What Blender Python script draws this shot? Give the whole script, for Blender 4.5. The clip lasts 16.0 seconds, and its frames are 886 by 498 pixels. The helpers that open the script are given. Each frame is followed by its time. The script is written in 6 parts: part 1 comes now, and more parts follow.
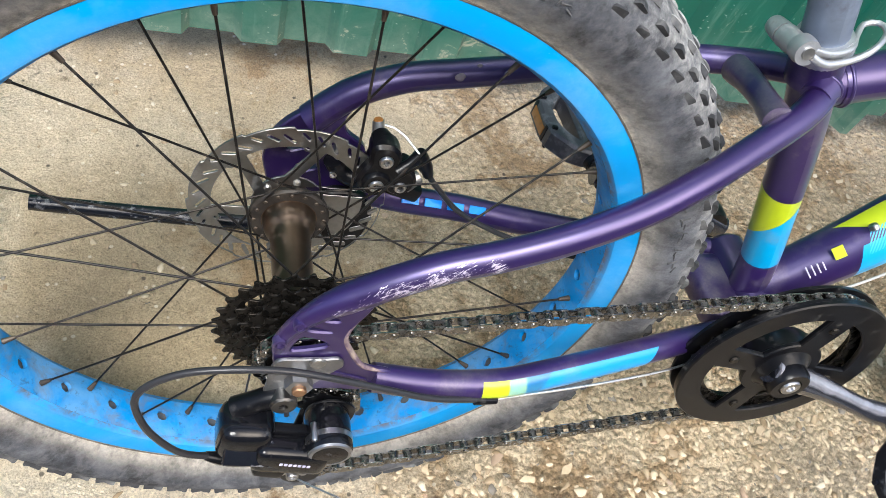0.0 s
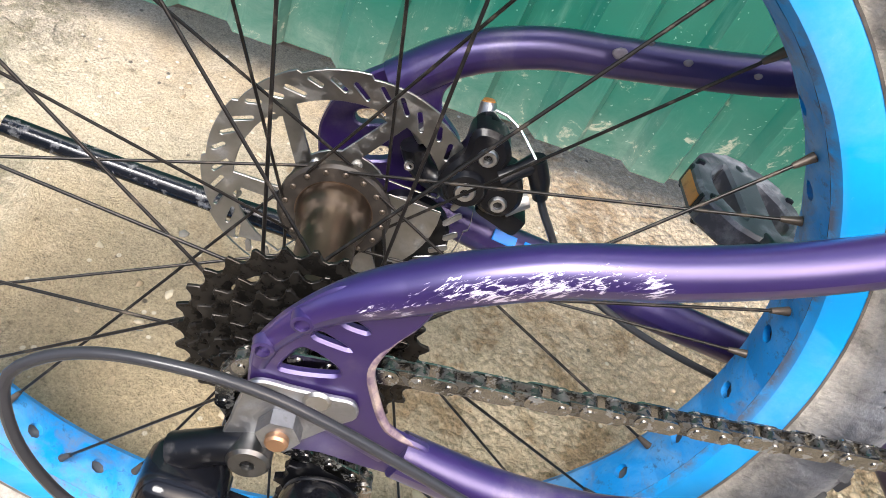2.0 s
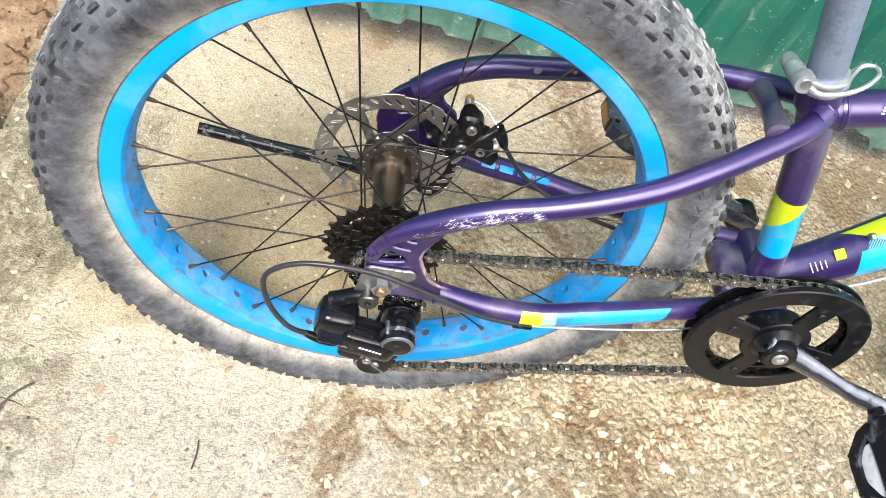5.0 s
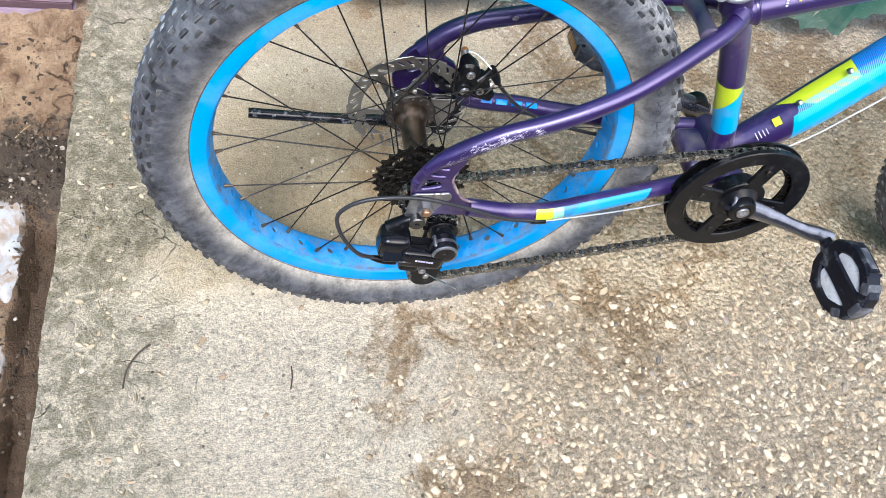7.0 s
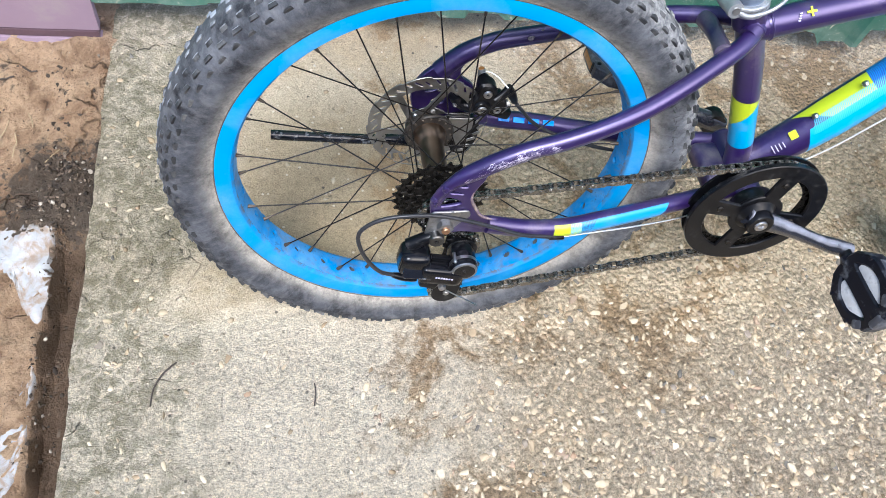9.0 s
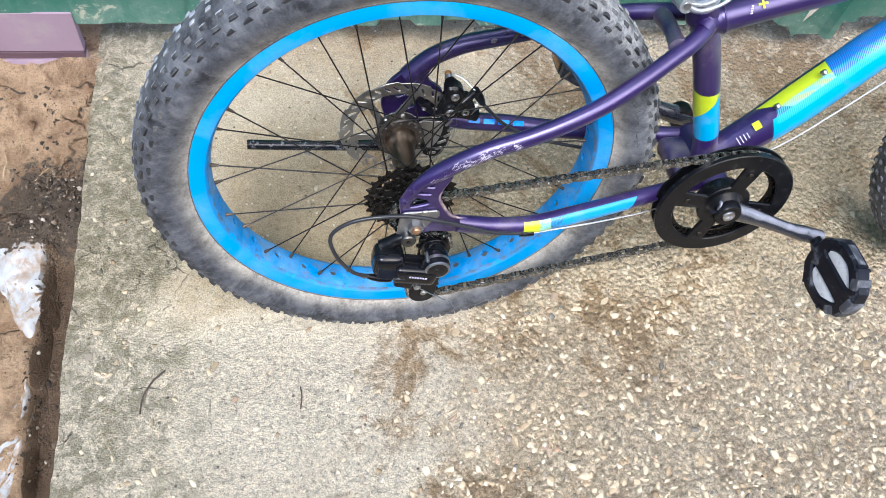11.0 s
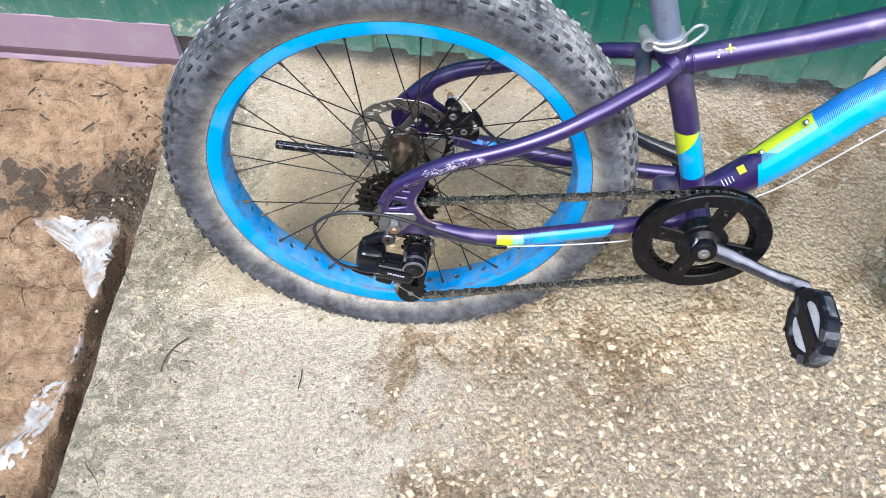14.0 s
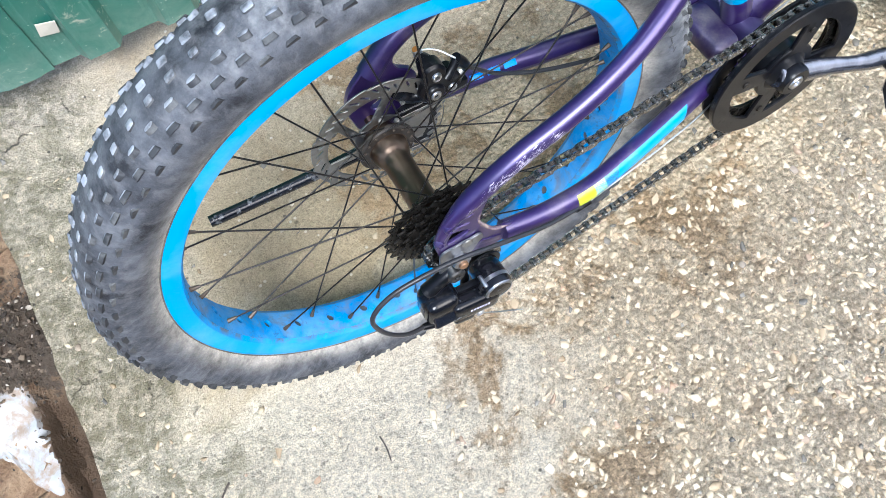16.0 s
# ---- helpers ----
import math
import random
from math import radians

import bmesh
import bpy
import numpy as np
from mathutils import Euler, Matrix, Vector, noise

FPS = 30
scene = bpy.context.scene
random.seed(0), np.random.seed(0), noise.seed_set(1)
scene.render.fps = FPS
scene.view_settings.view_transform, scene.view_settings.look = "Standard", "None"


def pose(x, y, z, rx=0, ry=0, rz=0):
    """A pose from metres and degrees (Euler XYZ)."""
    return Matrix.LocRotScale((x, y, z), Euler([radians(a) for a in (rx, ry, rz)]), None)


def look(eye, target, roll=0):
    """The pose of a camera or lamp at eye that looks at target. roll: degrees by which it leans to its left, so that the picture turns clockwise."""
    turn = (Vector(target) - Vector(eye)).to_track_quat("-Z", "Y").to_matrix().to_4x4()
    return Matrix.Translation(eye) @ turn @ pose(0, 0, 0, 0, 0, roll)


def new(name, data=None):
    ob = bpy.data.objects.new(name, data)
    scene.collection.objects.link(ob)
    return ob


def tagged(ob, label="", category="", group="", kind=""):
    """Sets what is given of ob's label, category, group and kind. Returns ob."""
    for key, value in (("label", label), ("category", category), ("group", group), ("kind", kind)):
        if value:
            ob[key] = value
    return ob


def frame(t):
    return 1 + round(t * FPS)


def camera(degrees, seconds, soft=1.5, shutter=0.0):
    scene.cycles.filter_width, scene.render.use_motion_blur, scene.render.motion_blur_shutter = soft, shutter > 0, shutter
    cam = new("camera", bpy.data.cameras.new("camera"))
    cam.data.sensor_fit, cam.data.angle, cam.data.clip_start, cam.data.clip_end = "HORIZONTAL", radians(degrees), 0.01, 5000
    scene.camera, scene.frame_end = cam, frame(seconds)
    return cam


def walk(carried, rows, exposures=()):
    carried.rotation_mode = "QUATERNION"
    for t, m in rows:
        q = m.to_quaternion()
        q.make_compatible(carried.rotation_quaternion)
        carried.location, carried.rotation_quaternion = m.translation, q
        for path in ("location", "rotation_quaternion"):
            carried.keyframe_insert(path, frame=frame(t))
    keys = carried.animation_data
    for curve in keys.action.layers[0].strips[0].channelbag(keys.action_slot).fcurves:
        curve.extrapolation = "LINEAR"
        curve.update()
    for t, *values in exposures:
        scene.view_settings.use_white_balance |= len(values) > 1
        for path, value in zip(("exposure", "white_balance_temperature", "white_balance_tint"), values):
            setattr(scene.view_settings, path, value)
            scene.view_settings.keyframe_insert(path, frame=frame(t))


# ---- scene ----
cam = camera(56.48, 16.0, soft=0.7)
PATH = [
    (0, (-0.0695, -0.2753, 0.8496), (0.4363, 0.6221, -0.6265), 26.03),
    (0.5, (-0.0435, -0.2273, 0.7012), (0.3325, 0.8921, -0.6573), 26.13),
    (1, (-0.0201, -0.1969, 0.6261), (0.3182, 1.0063, -0.6693), 26.74),
    (1.5, (-0.0167, -0.2093, 0.6305), (0.3095, 0.9913, -0.6703), 26.82),
    (2, (-0.0207, -0.2270, 0.6379), (0.2926, 0.9641, -0.6747), 26.95),
    (2.5, (-0.0281, -0.2343, 0.6497), (0.2788, 0.9450, -0.6751), 27.15),
    (3, (-0.0301, -0.2343, 0.6603), (0.2651, 0.9163, -0.6921), 27.36),
    (3.5, (-0.0265, -0.2301, 0.6699), (0.2793, 0.8914, -0.7045), 27.53),
    (4, (-0.0337, -0.2369, 0.6896), (0.2722, 0.8304, -0.7272), 27.92),
    (4.5, (-0.0582, -0.2905, 0.8052), (0.2365, 0.6781, -0.6831), 28.05),
    (5, (-0.0835, -0.3872, 0.9853), (0.2273, 0.4811, -0.5605), 25.77),
    (5.2, (-0.1031, -0.4312, 1.0421), (0.2304, 0.3985, -0.5200), 24.81),
    (7.3, (-0.1712, -0.5118, 1.1416), (0.1654, 0.2556, -0.4515), 18.78),
    (7.5, (-0.1678, -0.5153, 1.1425), (0.1568, 0.2602, -0.4490), 18.11),
    (8, (-0.1689, -0.5195, 1.1426), (0.1427, 0.2759, -0.4418), 16.95),
    (8.5, (-0.1716, -0.5144, 1.1483), (0.1339, 0.2858, -0.4348), 16.32),
    (10.8, (-0.1505, -0.5351, 1.1595), (0.1603, 0.2933, -0.4080), 13.08),
    (11, (-0.1309, -0.5430, 1.1729), (0.1546, 0.2850, -0.3997), 12.08),
    (11.5, (-0.0247, -0.5827, 1.1978), (0.1563, 0.2886, -0.3669), 9.02),
    (12, (0.0680, -0.6212, 1.2151), (0.1518, 0.2912, -0.3343), 5.69),
    (12.5, (0.0880, -0.6340, 1.2267), (0.1236, 0.2962, -0.3139), 3.60),
    (13, (0.0848, -0.6373, 1.2301), (0.0957, 0.2971, -0.3084), 2.56),
    (13.5, (0.0801, -0.6491, 1.2310), (0.0740, 0.2886, -0.3054), 1.85),
    (14, (0.0750, -0.6502, 1.2341), (0.0501, 0.2882, -0.3017), 1.12),
    (14.5, (0.0438, -0.6304, 1.2270), (0.0284, 0.2816, -0.3248), 1.44),
    (15, (-0.0667, -0.5598, 1.1984), (0.0533, 0.2980, -0.3795), 4.97),
    (15.5, (-0.1325, -0.4541, 1.1679), (0.1112, 0.2587, -0.4669), 4.38),
    (16, (-0.1301, -0.2522, 1.0804), (0.1336, 0.2166, -0.6374), -0.89),
]
walk(cam, [(t, look(eye, target, roll)) for t, eye, target, roll in PATH],
     [(0, 1.46, 6350, 7), (0.5, 1.63, 6350, 7), (1.5, 1.98, 6500, 10), (3.0, 1.90, 6500, 11), (4.0, 1.80, 6500, 12), (5.2, 1.93, 6450, 5),
      (7.5, 1.48, 5820, 9), (11.0, 1.49, 5840, 8), (13.0, 1.51, 5870, 9), (15.5, 1.58, 5850, 8), (16.0, 1.70, 5650, 6)])

# ---- light ----
world = bpy.data.worlds.new("sky")
scene.world = world
world.use_nodes = True
wn = world.node_tree
sky = wn.nodes.new("ShaderNodeTexSky")
sky.sky_type = "NISHITA"
sky.sun_disc = False
sky.sun_elevation, sky.sun_rotation = radians(52), radians(150)
sky.air_density, sky.dust_density, sky.ozone_density = 1.0, 3.5, 1.0
wn.links.new(sky.outputs[0], wn.nodes["Background"].inputs[0])
wn.nodes["Background"].inputs[1].default_value = 0.125
sun = new("sun", bpy.data.lights.new("sun", "SUN"))
sun.data.energy, sun.data.angle, sun.data.color = 1.9, radians(26), (1.0, 0.965, 0.92)
sun.matrix_world = look((-0.9, -1.3, 3.0), (0, 0.1, 0))


# ---- materials ----
def shader(name, rough=0.5, metal=0.0, coat=0.0, spec=0.5):
    """A material with its principled shader and a small way to add nodes."""
    m = bpy.data.materials.new(name)
    m.use_nodes = True
    p = m.node_tree.nodes["Principled BSDF"]
    p.inputs["Roughness"].default_value, p.inputs["Metallic"].default_value = rough, metal
    p.inputs["Coat Weight"].default_value, p.inputs["Specular IOR Level"].default_value = coat, spec
    return m, p, m.node_tree


def add(nt, kind, **values):
    n = nt.nodes.new("ShaderNode" + kind)
    for key, value in values.items():
        n.inputs[key].default_value = value
    return n


def wire(nt, out, inp):
    nt.links.new(out, inp)


def coords(nt, scale=1.0, shift=(0, 0, 0)):
    c = nt.nodes.new("ShaderNodeNewGeometry")
    mp = add(nt, "Mapping", Scale=(scale, scale, scale), Location=shift)
    wire(nt, c.outputs["Position"], mp.inputs["Vector"])
    return mp.outputs[0]


def noise_of(nt, vec, scale, detail=6.0, rough=0.6, distort=0.0):
    n = add(nt, "TexNoise", Scale=scale, Detail=detail, Roughness=rough, Distortion=distort)
    wire(nt, vec, n.inputs["Vector"])
    return n.outputs["Fac"]


def ramp(nt, fac, stops):
    r = nt.nodes.new("ShaderNodeValToRGB")
    els = r.color_ramp.elements
    while len(els) < len(stops):
        els.new(0.5)
    for e, (at, col) in zip(els, stops):
        e.position = at
        e.color = (*col, 1) if len(col) == 3 else (col[0], col[0], col[0], 1)
    wire(nt, fac, r.inputs[0])
    return r.outputs[0]


def blend(nt, fac, a, b, kind="MIX"):
    """a and b: colours or outputs; fac: number or output."""
    m = nt.nodes.new("ShaderNodeMix")
    m.data_type, m.blend_type = "RGBA", kind
    for inp, v in ((m.inputs["Factor"], fac), (m.inputs["A"], a), (m.inputs["B"], b)):
        if isinstance(v, bpy.types.NodeSocket):
            wire(nt, v, inp)
        elif isinstance(v, (int, float)):
            inp.default_value = v
        else:
            inp.default_value = (*v, 1)
    return m.outputs["Result"]


def calc(nt, op, a, b=0.0, c=0.0):
    m = nt.nodes.new("ShaderNodeMath")
    m.operation = op
    for inp, v in zip(m.inputs, (a, b, c)):
        if isinstance(v, bpy.types.NodeSocket):
            wire(nt, v, inp)
        else:
            inp.default_value = v
    return m.outputs[0]


def bump(nt, p, height, strength=0.3, distance=0.002):
    b = add(nt, "Bump", Strength=strength, Distance=distance)
    wire(nt, height, b.inputs["Height"])
    wire(nt, b.outputs[0], p.inputs["Normal"])


def plain(name, col, rough=0.5, metal=0.0, coat=0.0, vary=0.25, scale=60.0, dirt=None, dirt_amount=0.5, relief=0.05):
    """Paint, plastic or metal with two sizes of variation and an optional coat of dust."""
    m, p, nt = shader(name, rough, metal, coat)
    v = coords(nt)
    n1, n2 = noise_of(nt, v, scale), noise_of(nt, v, scale * 9, 3)
    dark = tuple(c * (1 - vary) for c in col)
    c = blend(nt, n1, dark, tuple(min(1, k * (1 + vary)) for k in col))
    if dirt:
        mask = ramp(nt, n1, [(0.62 - 0.3 * dirt_amount, (0,)), (0.78, (1,))])
        mask2 = calc(nt, "MULTIPLY", mask, calc(nt, "MULTIPLY_ADD", n2, 0.9, 0.3))
        c = blend(nt, mask2, c, dirt)
        wire(nt, calc(nt, "MULTIPLY_ADD", mask2, 0.6, rough), p.inputs["Roughness"])
        if metal > 0:
            wire(nt, calc(nt, "MULTIPLY_ADD", mask2, -metal, metal), p.inputs["Metallic"])
    else:
        wire(nt, calc(nt, "MULTIPLY_ADD", n2, 0.2, max(0.03, rough - 0.1)), p.inputs["Roughness"])
    wire(nt, c, p.inputs["Base Color"])
    bump(nt, p, n2, relief, 0.001)
    return m


PURPLE, CYAN, LIME = (0.026, 0.0108, 0.092), (0.0, 0.33, 0.66), (0.44, 0.54, 0.010)


def paint(name, bands=(), wear=0.25):
    """Metallic purple frame paint. bands: (from, to, side from, side to, colour) along and round the tube."""
    m, p, nt = shader(name, 0.40, 0.5, 0.9)
    p.inputs["Coat Roughness"].default_value = 0.36
    v = coords(nt)
    n1, n2 = noise_of(nt, v, 25), noise_of(nt, v, 500, 4)
    c = blend(nt, n1, tuple(k * 0.8 for k in PURPLE), tuple(k * 1.25 for k in PURPLE))
    metal = 0.4
    uv = nt.nodes.new("ShaderNodeUVMap")
    sep = nt.nodes.new("ShaderNodeSeparateXYZ")
    wire(nt, uv.outputs[0], sep.inputs[0])
    s, a = sep.outputs[0], sep.outputs[1]
    for s0, s1, lean, a0, a1, col in bands:
        along = calc(nt, "ADD", s, calc(nt, "MULTIPLY", a, lean))
        inside = calc(nt, "MULTIPLY", calc(nt, "GREATER_THAN", along, s0), calc(nt, "LESS_THAN", along, s1))
        inside = calc(nt, "MULTIPLY", inside, calc(nt, "MULTIPLY", calc(nt, "GREATER_THAN", a, a0), calc(nt, "LESS_THAN", a, a1)))
        if len(col) > 3:
            line = calc(nt, "FRACT", calc(nt, "MULTIPLY", calc(nt, "ADD", s, calc(nt, "MULTIPLY", a, 0.16)), col[3]))
            c = blend(nt, calc(nt, "MULTIPLY", inside, calc(nt, "GREATER_THAN", line, 0.5)), c, col[:3])
        else:
            c = blend(nt, inside, c, col)
        metal = calc(nt, "MULTIPLY", metal, calc(nt, "SUBTRACT", 1.0, inside))
    if not isinstance(metal, float):
        wire(nt, metal, p.inputs["Metallic"])
    dust = calc(nt, "MULTIPLY", ramp(nt, n1, [(0.55 if wear < 0.5 else 0.40, (0,)), (0.75, (1,))]), calc(nt, "MULTIPLY", n2, wear * 2))
    c = blend(nt, dust, c, (0.30, 0.27, 0.25))
    wire(nt, c, p.inputs["Base Color"])
    wire(nt, calc(nt, "MULTIPLY_ADD", dust, 0.5, 0.34), p.inputs["Roughness"])
    bump(nt, p, n2, 0.03, 0.001)
    return m


def scuffed_paint(name, reach=0.112):
    """The drive-side stay: purple paint chipped to bare bright metal along its outer side near the dropout."""
    m, p, nt = shader(name, 0.38, 0.5, 0.9)
    p.inputs["Coat Roughness"].default_value = 0.36
    v = coords(nt)
    uv = nt.nodes.new("ShaderNodeUVMap")
    sep = nt.nodes.new("ShaderNodeSeparateXYZ")
    wire(nt, uv.outputs[0], sep.inputs[0])
    s, a = sep.outputs[0], calc(nt, "FRACT", calc(nt, "ADD", sep.outputs[1], 0.91))
    n1 = noise_of(nt, v, 25)
    flat = nt.nodes.new("ShaderNodeCombineXYZ")
    wire(nt, calc(nt, "MULTIPLY_ADD", a, 40.0, calc(nt, "MULTIPLY", s, 300.0)), flat.inputs[0])
    wire(nt, calc(nt, "MULTIPLY", a, 34.0), flat.inputs[1])
    chips = calc(nt, "MULTIPLY_ADD", noise_of(nt, v, 70, 3), 0.35, calc(nt, "MULTIPLY", noise_of(nt, flat.outputs[0], 1.0, 6, 0.7, 0.8), 0.70))
    zone = calc(nt, "MULTIPLY", ramp(nt, calc(nt, "MULTIPLY", s, 5.0), [(0.0, (0.9,)), (0.04, (1,)), (reach * 3.8, (0.95,)), (reach * 5.0, (0,))]),
                ramp(nt, a, [(0.70, (0.0,)), (0.80, (0.8,)), (0.88, (1,)), (0.95, (0.85,)), (0.999, (0.2,))]))
    bare = ramp(nt, calc(nt, "MULTIPLY_ADD", zone, 0.26, calc(nt, "SUBTRACT", chips, 0.16)), [(0.615, (0,)), (0.645, (0.95,))])
    bare = calc(nt, "MULTIPLY", bare, calc(nt, "GREATER_THAN", zone, 0.05))
    c = blend(nt, n1, tuple(k * 0.8 for k in PURPLE), tuple(k * 1.25 for k in PURPLE))
    c = blend(nt, bare, c, (0.62, 0.57, 0.70))
    wire(nt, c, p.inputs["Base Color"])
    wire(nt, calc(nt, "MULTIPLY_ADD", bare, 0.3, 0.28), p.inputs["Roughness"])
    bump(nt, p, calc(nt, "SUBTRACT", 1.0, bare), 0.3, 0.0008)
    return m


def crank_with_sheen():
    """Gloss black crank paint, a little worn; the bright highlight along its upper edge is put into the colour."""
    m, p, nt = shader("black crank with painted highlight", 0.26, 0.0, 0.5)
    v = coords(nt)
    uv = nt.nodes.new("ShaderNodeUVMap")
    sep = nt.nodes.new("ShaderNodeSeparateXYZ")
    wire(nt, uv.outputs[0], sep.inputs[0])
    edge = ramp(nt, sep.outputs[1], [(0.66, (0.0,)), (0.80, (0.9,)), (0.90, (0.9,)), (0.99, (0,))])
    n1, n2 = noise_of(nt, v, 30, 5, 0.6, 0.6), noise_of(nt, v, 400, 4)
    # pale metal streak painted where the upper edge catches the light
    bare = ramp(nt, calc(nt, "MULTIPLY_ADD", edge, 0.45, calc(nt, "MULTIPLY", n1, 0.45)), [(0.46, (0,)), (0.74, (0.75,))])
    c = blend(nt, n2, (0.010, 0.011, 0.016), (0.030, 0.032, 0.042))
    c = blend(nt, bare, c, (0.44, 0.44, 0.50))
    wire(nt, c, p.inputs["Base Color"])
    wire(nt, calc(nt, "MULTIPLY", bare, 0.7), p.inputs["Metallic"])
    wire(nt, calc(nt, "MULTIPLY_ADD", bare, 0.12, 0.24), p.inputs["Roughness"])
    bump(nt, p, n2, 0.03, 0.001)
    return m


def rubber():
    """Tread knobs: dark bluish rubber, greyed by dust in blotches."""
    m, p, nt = shader("tyre rubber", 0.58, 0, 0, 0.4)
    v = coords(nt)
    n1, n2, n3 = noise_of(nt, v, 14, 7, 0.65), noise_of(nt, v, 320, 5, 0.7), noise_of(nt, v, 60, 5, 0.6)
    c = blend(nt, ramp(nt, n3, [(0.36, (0,)), (0.62, (1,))]), (0.022, 0.025, 0.034), (0.28, 0.30, 0.345))
    dust = calc(nt, "MULTIPLY", ramp(nt, n1, [(0.40, (0.06,)), (0.62, (0.42,))]), calc(nt, "MULTIPLY_ADD", n2, 2.4, -0.65))
    g = nt.nodes.new("ShaderNodeObjectInfo")
    dust = calc(nt, "MULTIPLY", dust, calc(nt, "MULTIPLY_ADD", g.outputs["Random"], 0.7, 0.6))
    c = blend(nt, dust, c, (0.38, 0.385, 0.39))
    pos = nt.nodes.new("ShaderNodeSeparateXYZ")
    wire(nt, v, pos.inputs[0])
    fore = ramp(nt, calc(nt, "ADD", calc(nt, "MULTIPLY_ADD", n3, 0.3, 0.35), pos.outputs[0]), [(0.46, (0,)), (0.72, (0.9,))])
    fore = calc(nt, "MULTIPLY", fore, ramp(nt, pos.outputs[0], [(0.48, (1.0,)), (0.60, (0.12,))]))
    c = blend(nt, calc(nt, "MULTIPLY", fore, ramp(nt, n3, [(0.36, (0.25,)), (0.56, (1,))])), c, blend(nt, n2, (0.16, 0.16, 0.155), (0.47, 0.465, 0.445)))
    wire(nt, c, p.inputs["Base Color"])
    wire(nt, calc(nt, "MULTIPLY_ADD", dust, 0.4, 0.5), p.inputs["Roughness"])
    bump(nt, p, n2, 0.3, 0.001)
    return m


def tyre_wall():
    """Tyre casing: tan dust in a ring beside the rim, dark scuffed sidewall, pale dried mud between the knobs."""
    m, p, nt = shader("tyre sidewall", 0.7, 0, 0, 0.35)
    v = coords(nt)
    n1, n2, n3 = noise_of(nt, v, 30, 8, 0.7), noise_of(nt, v, 300, 5, 0.7), noise_of(nt, v, 9, 5, 0.6)
    uv = nt.nodes.new("ShaderNodeUVMap")
    sep = nt.nodes.new("ShaderNodeSeparateXYZ")
    wire(nt, uv.outputs[0], sep.inputs[0])
    along = nt.nodes.new("ShaderNodeCombineXYZ")
    wire(nt, calc(nt, "MULTIPLY", sep.outputs[0], 150.0), along.inputs[0])
    wire(nt, calc(nt, "MULTIPLY", sep.outputs[1], 9.0), along.inputs[1])
    streak = noise_of(nt, along.outputs[0], 1.0, 6, 0.65, 0.3)
    c = blend(nt, ramp(nt, n1, [(0.34, (0,)), (0.66, (1,))]), (0.010, 0.011, 0.015), (0.095, 0.102, 0.120))
    c = blend(nt, ramp(nt, streak, [(0.48, (0,)), (0.68, (0.40,))]), c, (0.21, 0.21, 0.22))
    side = calc(nt, "ADD", sep.outputs[1], calc(nt, "ADD", calc(nt, "MULTIPLY_ADD", streak, 0.10, -0.05), calc(nt, "MULTIPLY_ADD", n3, 0.16, -0.08)))
    pos = nt.nodes.new("ShaderNodeSeparateXYZ")
    wire(nt, v, pos.inputs[0])
    fore = ramp(nt, calc(nt, "ADD", calc(nt, "MULTIPLY_ADD", n1, 0.3, 0.35), pos.outputs[0]), [(0.40, (0.10,)), (0.72, (1.0,))])
    fore = calc(nt, "MULTIPLY", fore, ramp(nt, pos.outputs[0], [(0.48, (1.0,)), (0.60, (0.12,))]))
    mud = calc(nt, "MULTIPLY", fore, ramp(nt, side, [(0.21, (0.08,)), (0.33, (0.70,)), (0.42, (0.74,)), (0.60, (0.6,))]))
    mud = calc(nt, "MULTIPLY", mud, ramp(nt, calc(nt, "MULTIPLY_ADD", n1, 0.6, calc(nt, "MULTIPLY", n3, 0.5)), [(0.46, (0.10,)), (0.62, (1,))]))
    blot = noise_of(nt, v, 62, 8, 0.72, 0.5)
    mud = calc(nt, "MULTIPLY", mud, ramp(nt, blot, [(0.38, (0.12,)), (0.52, (0.75,)), (0.60, (1.0,))]))
    c = blend(nt, calc(nt, "MULTIPLY", mud, calc(nt, "MULTIPLY_ADD", n2, 2.0, -0.15)), c, (0.46, 0.455, 0.435))
    ring = calc(nt, "MULTIPLY", ramp(nt, side, [(0.01, (1.0,)), (0.05, (0.65,)), (0.095, (0.18,)), (0.14, (0,))]), ramp(nt, calc(nt, "MULTIPLY_ADD", streak, 0.5, calc(nt, "MULTIPLY", n1, 0.6)), [(0.42, (0.35,)), (0.62, (1.0,))]))
    c = blend(nt, calc(nt, "MULTIPLY", ring, calc(nt, "MULTIPLY_ADD", n2, 1.6, 0.05)), c, (0.47, 0.425, 0.355))
    wire(nt, c, p.inputs["Base Color"])
    bump(nt, p, calc(nt, "ADD", n2, calc(nt, "MULTIPLY", streak, 2.0)), 0.6, 0.0016)
    return m


